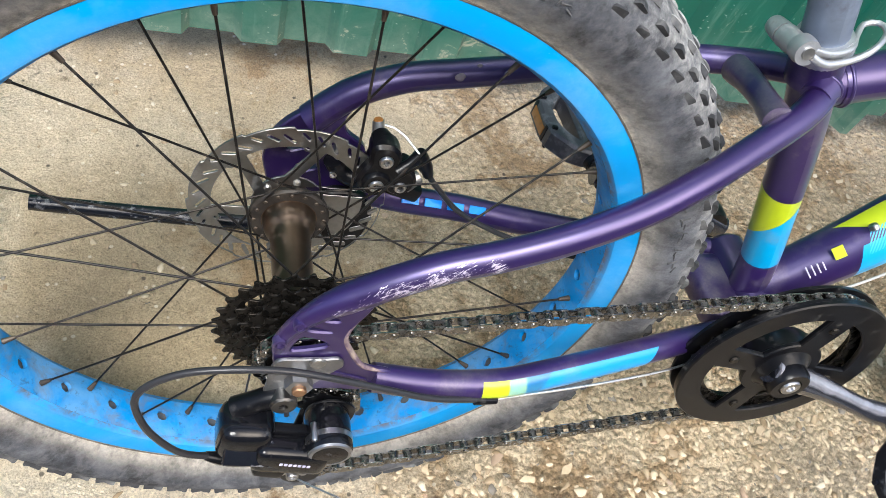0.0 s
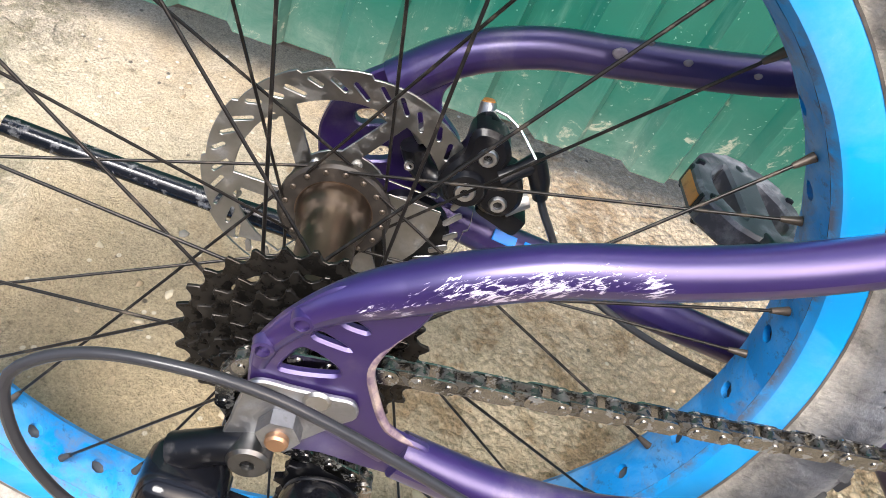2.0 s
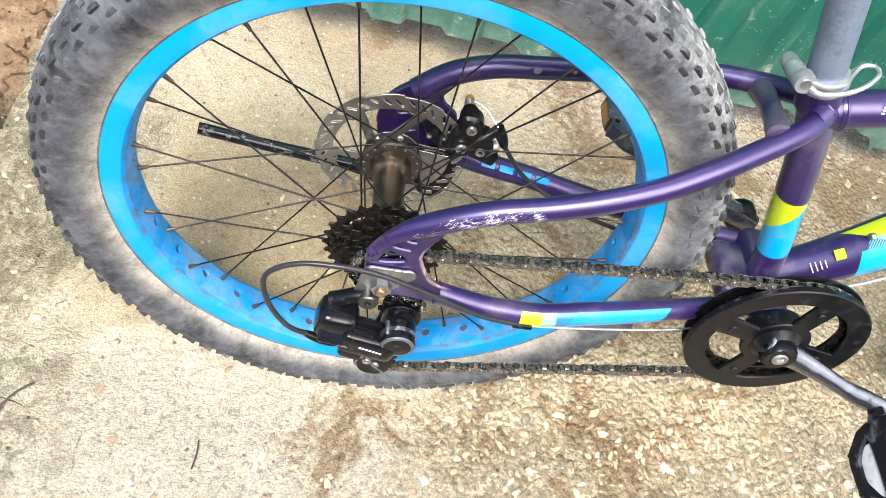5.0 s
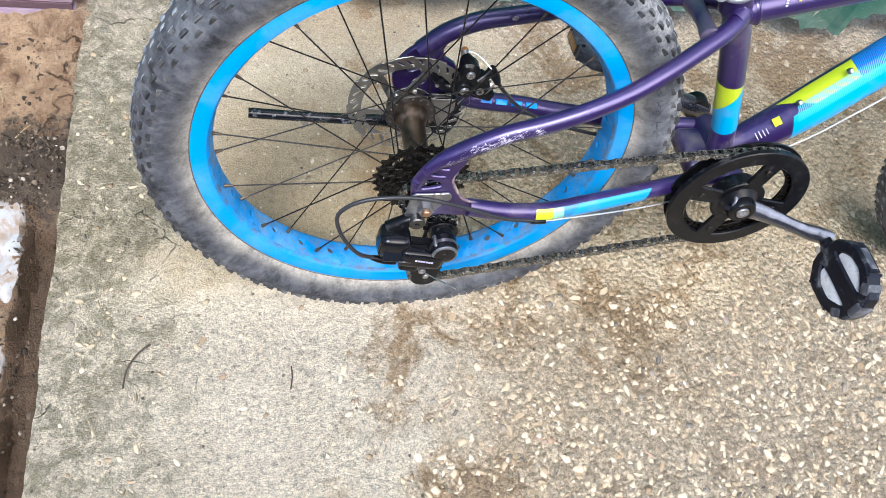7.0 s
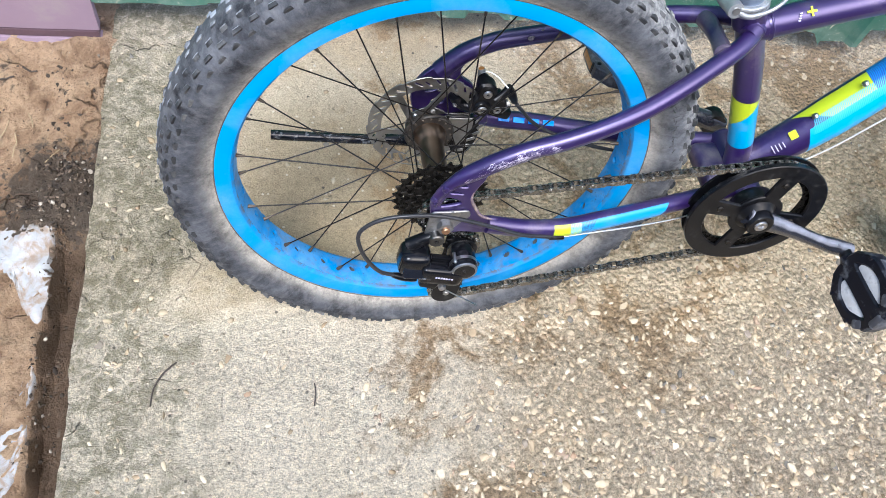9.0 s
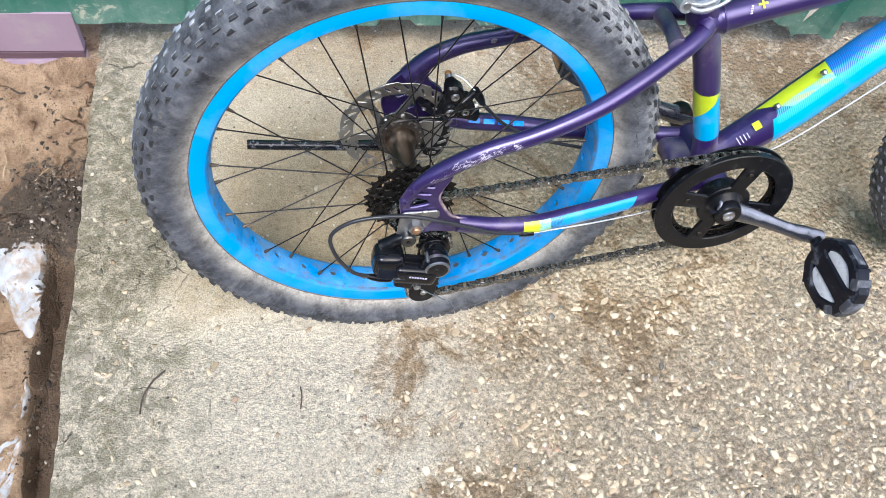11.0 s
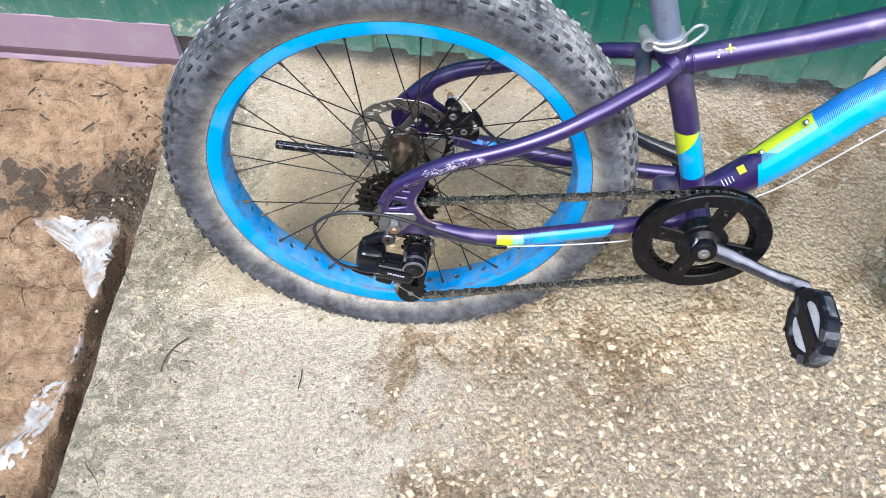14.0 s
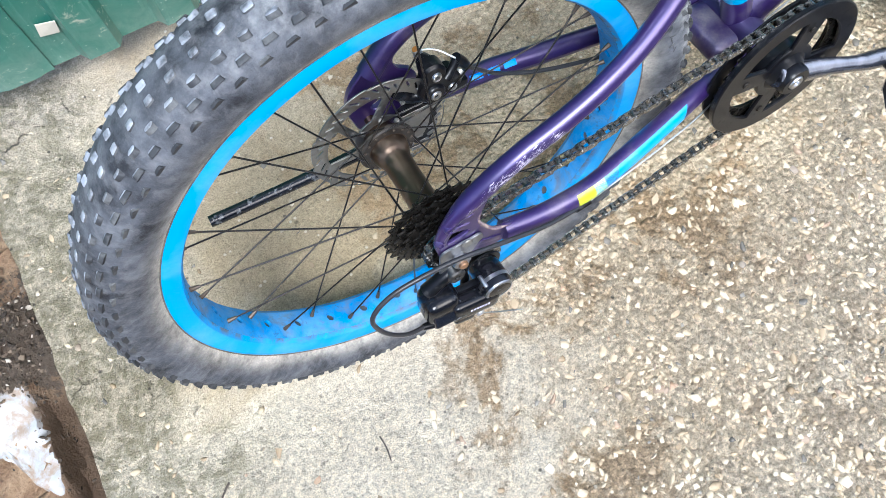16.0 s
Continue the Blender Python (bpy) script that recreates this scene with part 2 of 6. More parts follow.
def concrete():
    """Old cement skin, mossy along the broken edge, stained brown and worn down to the gravel towards the yard."""
    m, p, nt = shader("weathered concrete", 0.85, 0, 0, 0.4)
    v = coords(nt)
    sep = nt.nodes.new("ShaderNodeSeparateXYZ")
    wire(nt, v, sep.inputs[0])
    big, mid, rag = noise_of(nt, v, 3.2, 6, 0.62, 0.5), noise_of(nt, v, 13, 8, 0.7, 0.3), noise_of(nt, v, 34, 8, 0.75, 0.5)
    fine, grit = noise_of(nt, v, 120, 6, 0.75), noise_of(nt, v, 420, 4, 0.75)
    patch = noise_of(nt, coords(nt, 1.0, (3.1, 1.7, 0)), 6.0, 7, 0.66, 0.6)
    x = calc(nt, "ADD", sep.outputs[0], calc(nt, "ADD", calc(nt, "MULTIPLY_ADD", patch, 0.70, -0.35), calc(nt, "MULTIPLY_ADD", rag, 0.22, -0.11)))
    y = calc(nt, "ADD", sep.outputs[1], calc(nt, "ADD", calc(nt, "MULTIPLY_ADD", big, 0.30, -0.15), calc(nt, "MULTIPLY_ADD", rag, 0.10, -0.05)))
    c = blend(nt, mid, (0.52, 0.445, 0.33), (0.86, 0.765, 0.605))
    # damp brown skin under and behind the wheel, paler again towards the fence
    # last stop paints the brown shadow strip under the fence foot
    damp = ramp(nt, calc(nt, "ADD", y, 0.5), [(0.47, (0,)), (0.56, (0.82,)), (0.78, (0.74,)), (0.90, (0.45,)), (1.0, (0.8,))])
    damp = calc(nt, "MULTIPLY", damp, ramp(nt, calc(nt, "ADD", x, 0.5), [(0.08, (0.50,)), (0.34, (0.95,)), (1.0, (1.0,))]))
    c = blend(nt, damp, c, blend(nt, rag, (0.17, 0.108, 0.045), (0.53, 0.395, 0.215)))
    # gravelly wear towards the yard
    worn = ramp(nt, calc(nt, "SUBTRACT", x, calc(nt, "MULTIPLY", sep.outputs[1], 0.25)), [(-0.0, (0,)), (0.16, (0.85,)), (1.0, (0.9,))])
    c = blend(nt, worn, c, blend(nt, mid, (0.40, 0.295, 0.175), (0.70, 0.585, 0.42)))
    stain = calc(nt, "MULTIPLY", ramp(nt, calc(nt, "MULTIPLY_ADD", rag, 0.5, calc(nt, "SUBTRACT", patch, 0.25)), [(0.50, (0,)), (0.58, (0.8,))]), ramp(nt, calc(nt, "ADD", x, 0.5), [(0.42, (0,)), (0.56, (1,))]))
    c = blend(nt, stain, c, (0.29, 0.185, 0.09))
    # wet near corner: smoother below, and its pale sheen painted into the colour
    wet_sheen = ramp(nt, calc(nt, "SUBTRACT", calc(nt, "MULTIPLY", x, 0.6), y), [(0.34, (0,)), (0.62, (1,))])
    c = blend(nt, calc(nt, "MULTIPLY", wet_sheen, 0.5), c, blend(nt, rag, (0.45, 0.375, 0.275), (0.78, 0.70, 0.58)))
    # moss and grime in the broken edge strip
    left = ramp(nt, calc(nt, "MULTIPLY", x, -1.0), [(0.24, (0,)), (0.40, (1,))])
    c = blend(nt, calc(nt, "MULTIPLY", left, 0.30), c, (0.56, 0.49, 0.36))
    moss = calc(nt, "MULTIPLY", ramp(nt, calc(nt, "MULTIPLY_ADD", left, 0.10, rag), [(0.55, (0,)), (0.63, (0.95,))]), calc(nt, "MULTIPLY_ADD", left, 0.66, 0.09))
    moss = calc(nt, "MULTIPLY", moss, ramp(nt, fine, [(0.40, (0.15,)), (0.52, (1,))]))
    c = blend(nt, moss, c, (0.125, 0.112, 0.052))
    cleft = add(nt, "TexVoronoi", Scale=7.0)
    cleft.feature = "DISTANCE_TO_EDGE"
    sway = add(nt, "TexNoise", Scale=14.0, Detail=5.0)
    wire(nt, v, sway.inputs["Vector"])
    wire(nt, blend(nt, 0.07, v, sway.outputs["Color"]), cleft.inputs["Vector"])
    cleft = calc(nt, "MULTIPLY", ramp(nt, cleft.outputs["Distance"], [(0.003, (1.0,)), (0.012, (0,))]), calc(nt, "MULTIPLY", left, ramp(nt, mid, [(0.52, (0,)), (0.60, (1,))])))
    c = blend(nt, calc(nt, "MULTIPLY", cleft, 0.85), c, (0.06, 0.05, 0.032))
    # grain at two sizes, dark pores, scattered dark and pale specks
    rough = calc(nt, "MAXIMUM", ramp(nt, calc(nt, "MULTIPLY", y, -1.0), [(-0.04, (0.35,)), (0.10, (1,))]), left)
    tone = ramp(nt, fine, [(0.34, (0.40,)), (0.47, (1.0,)), (0.66, (1.28,))])
    c = blend(nt, calc(nt, "MULTIPLY", rough, 0.88), c, tone, "MULTIPLY")
    stone, sand = add(nt, "TexVoronoi", Scale=125.0), add(nt, "TexVoronoi", Scale=290.0)
    wob = add(nt, "TexNoise", Scale=90.0, Detail=3.0)
    wire(nt, v, wob.inputs["Vector"])
    bent = blend(nt, 0.008, v, wob.outputs["Color"])
    for cell, low, high in ((stone, 0.70, 1.28), (sand, 0.62, 1.36)):
        wire(nt, bent, cell.inputs["Vector"])
        tint = ramp(nt, cell.outputs["Color"], [(0.15, (low,)), (0.5, (1.0,)), (0.85, (high,))])
        c = blend(nt, calc(nt, "MULTIPLY", calc(nt, "MULTIPLY_ADD", worn, 0.5, 0.22), rough), c, tint, "MULTIPLY")
    gap = calc(nt, "MULTIPLY", ramp(nt, stone.outputs["Distance"], [(0.46, (0,)), (0.70, (0.40,))]), worn)
    c = blend(nt, gap, c, (0.27, 0.195, 0.11))
    c = blend(nt, 0.70, c, ramp(nt, grit, [(0.32, (0.38,)), (0.50, (1.0,)), (0.68, (1.4,))]), "MULTIPLY")
    c = blend(nt, ramp(nt, noise_of(nt, v, 70, 5, 0.7, 0.3), [(0.30, (0.75,)), (0.39, (0,))]), c, (0.14, 0.11, 0.07))
    for scale, size, share, col in ((55.0, 0.16, 0.74, (0.05, 0.042, 0.036)), (80.0, 0.22, 0.70, (0.76, 0.69, 0.55))):
        dot = add(nt, "TexVoronoi", Scale=scale)
        wire(nt, v, dot.inputs["Vector"])
        spot = calc(nt, "MULTIPLY", ramp(nt, dot.outputs["Distance"], [(size * 0.6, (1,)), (size, (0,))]), ramp(nt, dot.outputs["Color"], [(share, (0,)), (share + 0.03, (0.8,))]))
        c = blend(nt, spot, c, col)
    wire(nt, c, p.inputs["Base Color"])
    wire(nt, calc(nt, "SUBTRACT", ramp(nt, calc(nt, "ADD", worn, calc(nt, "MULTIPLY", big, 0.6)), [(0.3, (0.9,)), (1.0, (0.60,))]), calc(nt, "MULTIPLY", wet_sheen, 0.32)), p.inputs["Roughness"])
    h = calc(nt, "SUBTRACT", calc(nt, "ADD", calc(nt, "MULTIPLY", calc(nt, "ADD", fine, calc(nt, "MULTIPLY", grit, 0.5)), rough), calc(nt, "ADD", calc(nt, "MULTIPLY", mid, 1.2), calc(nt, "MULTIPLY", rag, 0.8))), calc(nt, "MULTIPLY", stone.outputs["Distance"], worn))
    h = calc(nt, "SUBTRACT", h, cleft)
    bump(nt, p, h, 1.0, 0.014)
    return m


def soil():
    """Light clay with a dark band of rotten litter and a damp channel beside the slab, the shade of its banks painted
    in.
    """
    m, p, nt = shader("bare soil", 0.85, 0, 0, 0.35)
    v = coords(nt)
    big, mid, fine = noise_of(nt, v, 5, 7, 0.65, 0.6), noise_of(nt, v, 26, 8, 0.7, 0.4), noise_of(nt, v, 190, 6, 0.7)
    sep = nt.nodes.new("ShaderNodeSeparateXYZ")
    wire(nt, v, sep.inputs[0])
    x, y = sep.outputs[0], sep.outputs[1]
    c = blend(nt, ramp(nt, mid, [(0.34, (0,)), (0.64, (1,))]), (0.205, 0.120, 0.067), (0.60, 0.42, 0.265))
    c = blend(nt, ramp(nt, big, [(0.50, (0,)), (0.62, (0.6,))]), c, (0.22, 0.125, 0.07))
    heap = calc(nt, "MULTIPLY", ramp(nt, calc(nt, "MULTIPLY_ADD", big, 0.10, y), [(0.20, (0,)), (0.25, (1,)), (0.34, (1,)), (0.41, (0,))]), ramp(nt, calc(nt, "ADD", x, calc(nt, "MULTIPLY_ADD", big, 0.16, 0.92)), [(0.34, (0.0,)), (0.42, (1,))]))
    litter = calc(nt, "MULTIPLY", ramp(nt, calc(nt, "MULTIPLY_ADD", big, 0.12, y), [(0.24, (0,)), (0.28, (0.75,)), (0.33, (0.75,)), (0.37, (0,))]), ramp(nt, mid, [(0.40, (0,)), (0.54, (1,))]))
    # channel colour is darkened as a whole to carry the shade of its banks
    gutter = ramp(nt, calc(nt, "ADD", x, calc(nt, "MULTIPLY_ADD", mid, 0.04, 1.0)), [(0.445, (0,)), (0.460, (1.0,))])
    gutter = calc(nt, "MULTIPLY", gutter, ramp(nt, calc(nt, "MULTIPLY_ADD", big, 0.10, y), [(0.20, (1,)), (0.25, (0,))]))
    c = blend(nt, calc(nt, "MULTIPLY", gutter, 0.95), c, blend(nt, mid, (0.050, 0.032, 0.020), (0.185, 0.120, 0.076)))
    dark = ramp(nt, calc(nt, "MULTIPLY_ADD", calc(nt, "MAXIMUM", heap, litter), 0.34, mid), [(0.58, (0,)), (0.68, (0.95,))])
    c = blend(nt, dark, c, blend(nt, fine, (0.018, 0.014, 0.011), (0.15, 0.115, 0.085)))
    crack = add(nt, "TexVoronoi", Scale=9.0)
    crack.feature = "DISTANCE_TO_EDGE"
    wob = add(nt, "TexNoise", Scale=12.0, Detail=4.0)
    wire(nt, v, wob.inputs["Vector"])
    wire(nt, blend(nt, 0.10, v, wob.outputs["Color"]), crack.inputs["Vector"])
    cracks = calc(nt, "MULTIPLY", ramp(nt, crack.outputs["Distance"], [(0.0, (0.85,)), (0.022, (0,))]), ramp(nt, big, [(0.50, (0,)), (0.58, (1,))]))
    c = blend(nt, cracks, c, (0.05, 0.03, 0.02))
    c = blend(nt, ramp(nt, fine, [(0.30, (0.7,)), (0.46, (0,))]), c, (0.09, 0.055, 0.035))
    wire(nt, c, p.inputs["Base Color"])
    wire(nt, ramp(nt, big, [(0.4, (0.9,)), (0.6, (0.45,))]), p.inputs["Roughness"])
    h = calc(nt, "SUBTRACT", calc(nt, "ADD", mid, fine), cracks)
    bump(nt, p, h, 1.0, 0.012)
    return m


def fence_paint():
    """Green coated sheet steel: dried splashes of mud near the foot, specks and runs higher up."""
    m, p, nt = shader("green coated steel", 0.33, 0.0, 0.25)
    v = coords(nt)
    sep = nt.nodes.new("ShaderNodeSeparateXYZ")
    wire(nt, v, sep.inputs[0])
    runs = add(nt, "Mapping", Scale=(1.0, 1.0, 0.12))
    wire(nt, v, runs.inputs["Vector"])
    n1, n2, n3 = noise_of(nt, v, 7, 7, 0.65), noise_of(nt, runs.outputs[0], 60, 6, 0.7), noise_of(nt, v, 26, 8, 0.75, 0.6)
    c = blend(nt, n1, (0.0025, 0.080, 0.059), (0.0085, 0.142, 0.104))
    c = blend(nt, ramp(nt, n2, [(0.55, (0,)), (0.75, (0.30,))]), c, (0.22, 0.36, 0.30))
    foot = ramp(nt, calc(nt, "ADD", sep.outputs[2], calc(nt, "MULTIPLY_ADD", n1, 0.20, -0.10)), [(0.06, (0.36,)), (0.11, (0.16,)), (0.20, (0,))])
    splash = calc(nt, "MULTIPLY", foot, ramp(nt, n3, [(0.36, (0.35,)), (0.60, (1,))]))
    c = blend(nt, splash, c, (0.42, 0.50, 0.43))
    cake = calc(nt, "MULTIPLY", ramp(nt, n3, [(0.60, (0,)), (0.66, (0.8,))]), ramp(nt, sep.outputs[2], [(0.10, (1,)), (0.30, (0.15,))]))
    c = blend(nt, cake, c, (0.47, 0.45, 0.36))
    for scale, size, share in ((60.0, 0.11, 0.74), (150.0, 0.20, 0.72)):
        dot = add(nt, "TexVoronoi", Scale=scale)
        wob = add(nt, "TexNoise", Scale=110.0, Detail=3.0)
        wire(nt, v, wob.inputs["Vector"])
        wire(nt, blend(nt, 0.012, v, wob.outputs["Color"]), dot.inputs["Vector"])
        spot = calc(nt, "MULTIPLY", ramp(nt, dot.outputs["Distance"], [(size * 0.5, (1,)), (size, (0,))]), ramp(nt, dot.outputs["Color"], [(share, (0,)), (share + 0.04, (0.55,))]))
        c = blend(nt, spot, c, (0.50, 0.56, 0.50))
    wire(nt, c, p.inputs["Base Color"])
    wire(nt, calc(nt, "MULTIPLY_ADD", splash, 0.7, 0.30), p.inputs["Roughness"])
    return m


def ice():
    m, p, nt = shader("grey melting ice", 0.3, 0, 0, 0.5)
    v = coords(nt)
    n1, n2 = noise_of(nt, v, 14, 7, 0.65), noise_of(nt, v, 120, 5, 0.7)
    c = blend(nt, n1, (0.20, 0.20, 0.205), (0.47, 0.48, 0.50))
    c = blend(nt, ramp(nt, n2, [(0.30, (0.7,)), (0.46, (0,))]), c, (0.40, 0.36, 0.33))
    c = blend(nt, ramp(nt, noise_of(nt, v, 24, 8, 0.75, 0.8), [(0.42, (0.85,)), (0.54, (0,))]), c, (0.26, 0.18, 0.12))
    wire(nt, c, p.inputs["Base Color"])
    wire(nt, calc(nt, "MULTIPLY_ADD", n1, 0.5, 0.1), p.inputs["Roughness"])
    bump(nt, p, calc(nt, "ADD", n1, n2), 0.4, 0.003)
    return m


def pebble_mix():
    m, p, nt = shader("aggregate pebbles", 0.55, 0, 0, 0.45)
    g = nt.nodes.new("ShaderNodeNewGeometry")
    c = ramp(nt, g.outputs["Random Per Island"], [(0.0, (0.24, 0.165, 0.09)), (0.30, (0.43, 0.330, 0.21)), (0.58, (0.53, 0.430, 0.292)),
                                                   (0.80, (0.56, 0.465, 0.33)), (0.89, (0.68, 0.595, 0.455)), (0.90, (0.40, 0.25, 0.15)), (0.95, (0.22, 0.20, 0.17)), (1.0, (0.07, 0.065, 0.06))])
    n = noise_of(nt, coords(nt), 300, 4)
    c = blend(nt, n, blend(nt, 0.5, c, (0.16, 0.13, 0.09)), c)
    wire(nt, c, p.inputs["Base Color"])
    bump(nt, p, n, 0.3, 0.001)
    return m


def clod_mix():
    m, p, nt = shader("dark clods", 0.9, 0, 0, 0.3)
    g = nt.nodes.new("ShaderNodeNewGeometry")
    c = ramp(nt, g.outputs["Random Per Island"], [(0.0, (0.022, 0.018, 0.015)), (0.45, (0.065, 0.050, 0.038)), (0.75, (0.135, 0.100, 0.072)), (0.94, (0.24, 0.185, 0.135)), (1.0, (0.55, 0.50, 0.43))])
    n = noise_of(nt, coords(nt), 300, 4)
    wire(nt, blend(nt, n, blend(nt, 0.5, c, (0.03, 0.02, 0.015)), c), p.inputs["Base Color"])
    bump(nt, p, n, 0.4, 0.002)
    return m


M_CLOD = clod_mix()
M_PURPLE = paint("purple metallic paint")
M_DUSTY = paint("muddy purple paint", (), 0.6)
M_SCUFF = scuffed_paint("chipped purple paint")
M_SCUFFD = scuffed_paint("chipped purple dropout paint", 0.034)
M_SEAT = paint("seat tube paint", [(0.146, 0.225, 0.02, -1, 0.5, LIME), (0.166, 0.245, 0.02, 0.5, 2, LIME), (0.168, 0.4, -0.095, -1, 0.5, CYAN), (0.073, 0.4, -0.095, 0.5, 2, CYAN), (0.228, 0.6, 0.0, -1, 2, PURPLE)], 0.45)
M_DOWN = paint("down tube paint", [(-0.078, 0.19, -0.25, 0.68, 0.90, LIME), (0.195, 0.36, 0.0, 0.60, 0.93, (0.03, 0.03, 0.33)), (0.195, 0.36, 0.0, 0.60, 0.93, (0.0, 0.25, 0.62, 330.0)),
                                   (0.094, 0.32, 0.09, -1, 0.34, CYAN), (0.184, 0.41, 0.09, 0.86, 2, CYAN), (0.190, 0.34, 0.09, 0.80, 0.92, (0.06, 0.44, 0.62, 330.0)), (0.305, 0.7, 0.0, -1, 2, PURPLE)])
M_CHAINSTAY = paint("chainstay paint", [(0.083, 0.118, 0.0, -1, 0.22, LIME), (0.083, 0.118, 0.0, 0.82, 2, LIME), (0.104, 0.150, 0.0, -1, 0.22, (0.0, 0.33, 0.66, 330.0)), (0.104, 0.150, 0.0, 0.82, 2, (0.0, 0.33, 0.66, 330.0)), (0.130, 0.235, 0.05, -1, 0.22, (0.0, 0.25, 0.58)), (0.180, 0.285, 0.05, 0.82, 2, (0.0, 0.25, 0.58))])
def rim_bed_paint():
    """Blue paint of the rim bed under brown smears and black road grime."""
    m, p, nt = shader("grimy blue rim bed", 0.5, 0, 0, 0.28)
    v = coords(nt)
    n1, n2 = noise_of(nt, v, 32, 8, 0.72, 0.5), noise_of(nt, v, 150, 6, 0.75)
    c = blend(nt, n2, (0.0, 0.17, 0.50), (0.0, 0.26, 0.66))
    c = blend(nt, ramp(nt, noise_of(nt, v, 20, 6, 0.65, 0.4), [(0.44, (0,)), (0.64, (0.36,))]), c, (0.27, 0.44, 0.60))
    c = blend(nt, ramp(nt, n1, [(0.50, (0,)), (0.66, (0.65,))]), c, (0.15, 0.14, 0.14))
    c = blend(nt, ramp(nt, calc(nt, "MULTIPLY_ADD", n1, -0.3, n2), [(0.42, (0,)), (0.52, (0.6,))]), c, (0.04, 0.05, 0.07))
    wire(nt, c, p.inputs["Base Color"])
    bump(nt, p, n2, 0.2, 0.001)
    return m


def rim_paint():
    """Bright blue rim: clean outer face with fine scratches, brown grime on the slope towards the spokes."""
    m, p, nt = shader("blue rim paint", 0.42, 0, 0, 0.28)
    v = coords(nt)
    n1, n2 = noise_of(nt, v, 36, 8, 0.72, 0.5), noise_of(nt, v, 170, 5, 0.75)
    uv = nt.nodes.new("ShaderNodeUVMap")
    sep = nt.nodes.new("ShaderNodeSeparateXYZ")
    wire(nt, uv.outputs[0], sep.inputs[0])
    inner = ramp(nt, sep.outputs[1], [(0.36, (0,)), (0.55, (1,))])
    c = blend(nt, n1, (0.0, 0.225, 0.57), (0.0, 0.275, 0.67))
    c = blend(nt, ramp(nt, n2, [(0.66, (0,)), (0.72, (0.35,))]), c, (0.25, 0.45, 0.68))
    chalk = calc(nt, "MULTIPLY", ramp(nt, noise_of(nt, v, 17, 6, 0.65, 0.4), [(0.48, (0,)), (0.68, (0.24,))]), ramp(nt, n2, [(0.3, (0.5,)), (0.6, (1,))]))
    c = blend(nt, chalk, c, (0.28, 0.46, 0.66))
    c = blend(nt, calc(nt, "MULTIPLY", inner, ramp(nt, calc(nt, "MULTIPLY_ADD", n2, 0.4, n1), [(0.60, (0,)), (0.80, (0.85,))])), c, (0.10, 0.082, 0.072))
    wire(nt, c, p.inputs["Base Color"])
    wire(nt, calc(nt, "MULTIPLY_ADD", inner, 0.2, 0.40), p.inputs["Roughness"])
    return m


M_RIM = rim_paint()
M_RIMBED = rim_bed_paint()
M_DARK = plain("dark hole", (0.02, 0.02, 0.022), 0.8)
M_TYRE, M_WALL = rubber(), tyre_wall()
# dark rubber flanks: shade of the tread grooves is put into their colour
M_KNOBSIDE = plain("rubber knob flank with groove shade", (0.030, 0.031, 0.035), 0.65, 0, 0, 0.5, 45, (0.22, 0.22, 0.215), 0.5)
M_BEAD = plain("dusty tyre bead", (0.085, 0.075, 0.065), 0.8, 0, 0, 0.4, 60, (0.24, 0.205, 0.165), 0.6)
M_TAPE = plain("dusty rim tape", (0.075, 0.08, 0.085), 0.8, 0, 0, 0.4, 90, (0.16, 0.14, 0.11), 0.5)
M_SPOKE = plain("black spoke", (0.024, 0.022, 0.021), 0.32, 0.7, 0, 0.3, 90, (0.12, 0.095, 0.07), 0.25)
M_NIPPLE = plain("dirty nipple", (0.075, 0.058, 0.044), 0.45, 0.5)
M_STEEL = plain("brushed steel", (0.36, 0.355, 0.345), 0.36, 0.95, 0, 0.3, 70, (0.17, 0.14, 0.105), 0.35)
M_ROTOR = plain("worn rotor steel", (0.25, 0.247, 0.24), 0.30, 0.95, 0, 0.35, 90, (0.10, 0.085, 0.07), 0.35)
M_BRIGHT = plain("bright zinc steel", (0.44, 0.44, 0.45), 0.30, 1.0, 0, 0.2, 160, (0.16, 0.13, 0.10), 0.15)
M_ZINC = plain("dull zinc plating", (0.27, 0.275, 0.29), 0.34, 0.9, 0, 0.2, 160, (0.10, 0.085, 0.07), 0.25)
M_PIVOT = plain("dark pivot bolt", (0.10, 0.098, 0.095), 0.3, 0.9, 0, 0.3, 150, (0.05, 0.04, 0.03), 0.3)
M_CLAMP = plain("dull silver alloy", (0.44, 0.455, 0.48), 0.38, 0.75, 0, 0.2, 120, (0.16, 0.15, 0.14), 0.3)
M_WORN = plain("worn bare paint edge", (0.10, 0.06, 0.10), 0.6, 0.0, 0, 0.4, 160, (0.44, 0.36, 0.26), 0.9)
M_HUB = plain("dirty bronze hub shell", (0.115, 0.082, 0.060), 0.33, 0.95, 0, 0.25, 90, (0.06, 0.045, 0.032), 0.25)
M_FLANGE = plain("dusty dark flange", (0.022, 0.018, 0.015), 0.55, 0.3, 0, 0.4, 130, (0.065, 0.050, 0.036), 0.35)
M_STAND = plain("scratched blue-black tube", (0.006, 0.007, 0.011), 0.20, 0.0, 0.1, 0.3, 90, (0.42, 0.43, 0.45), 0.20)
M_COG = plain("oily dark sprocket", (0.027, 0.0245, 0.022), 0.25, 0.8, 0, 0.6, 150, (0.020, 0.016, 0.012), 0.5)
M_FLECK = plain("dried pale mud", (0.21, 0.175, 0.19), 0.85, 0, 0, 0.4, 300)
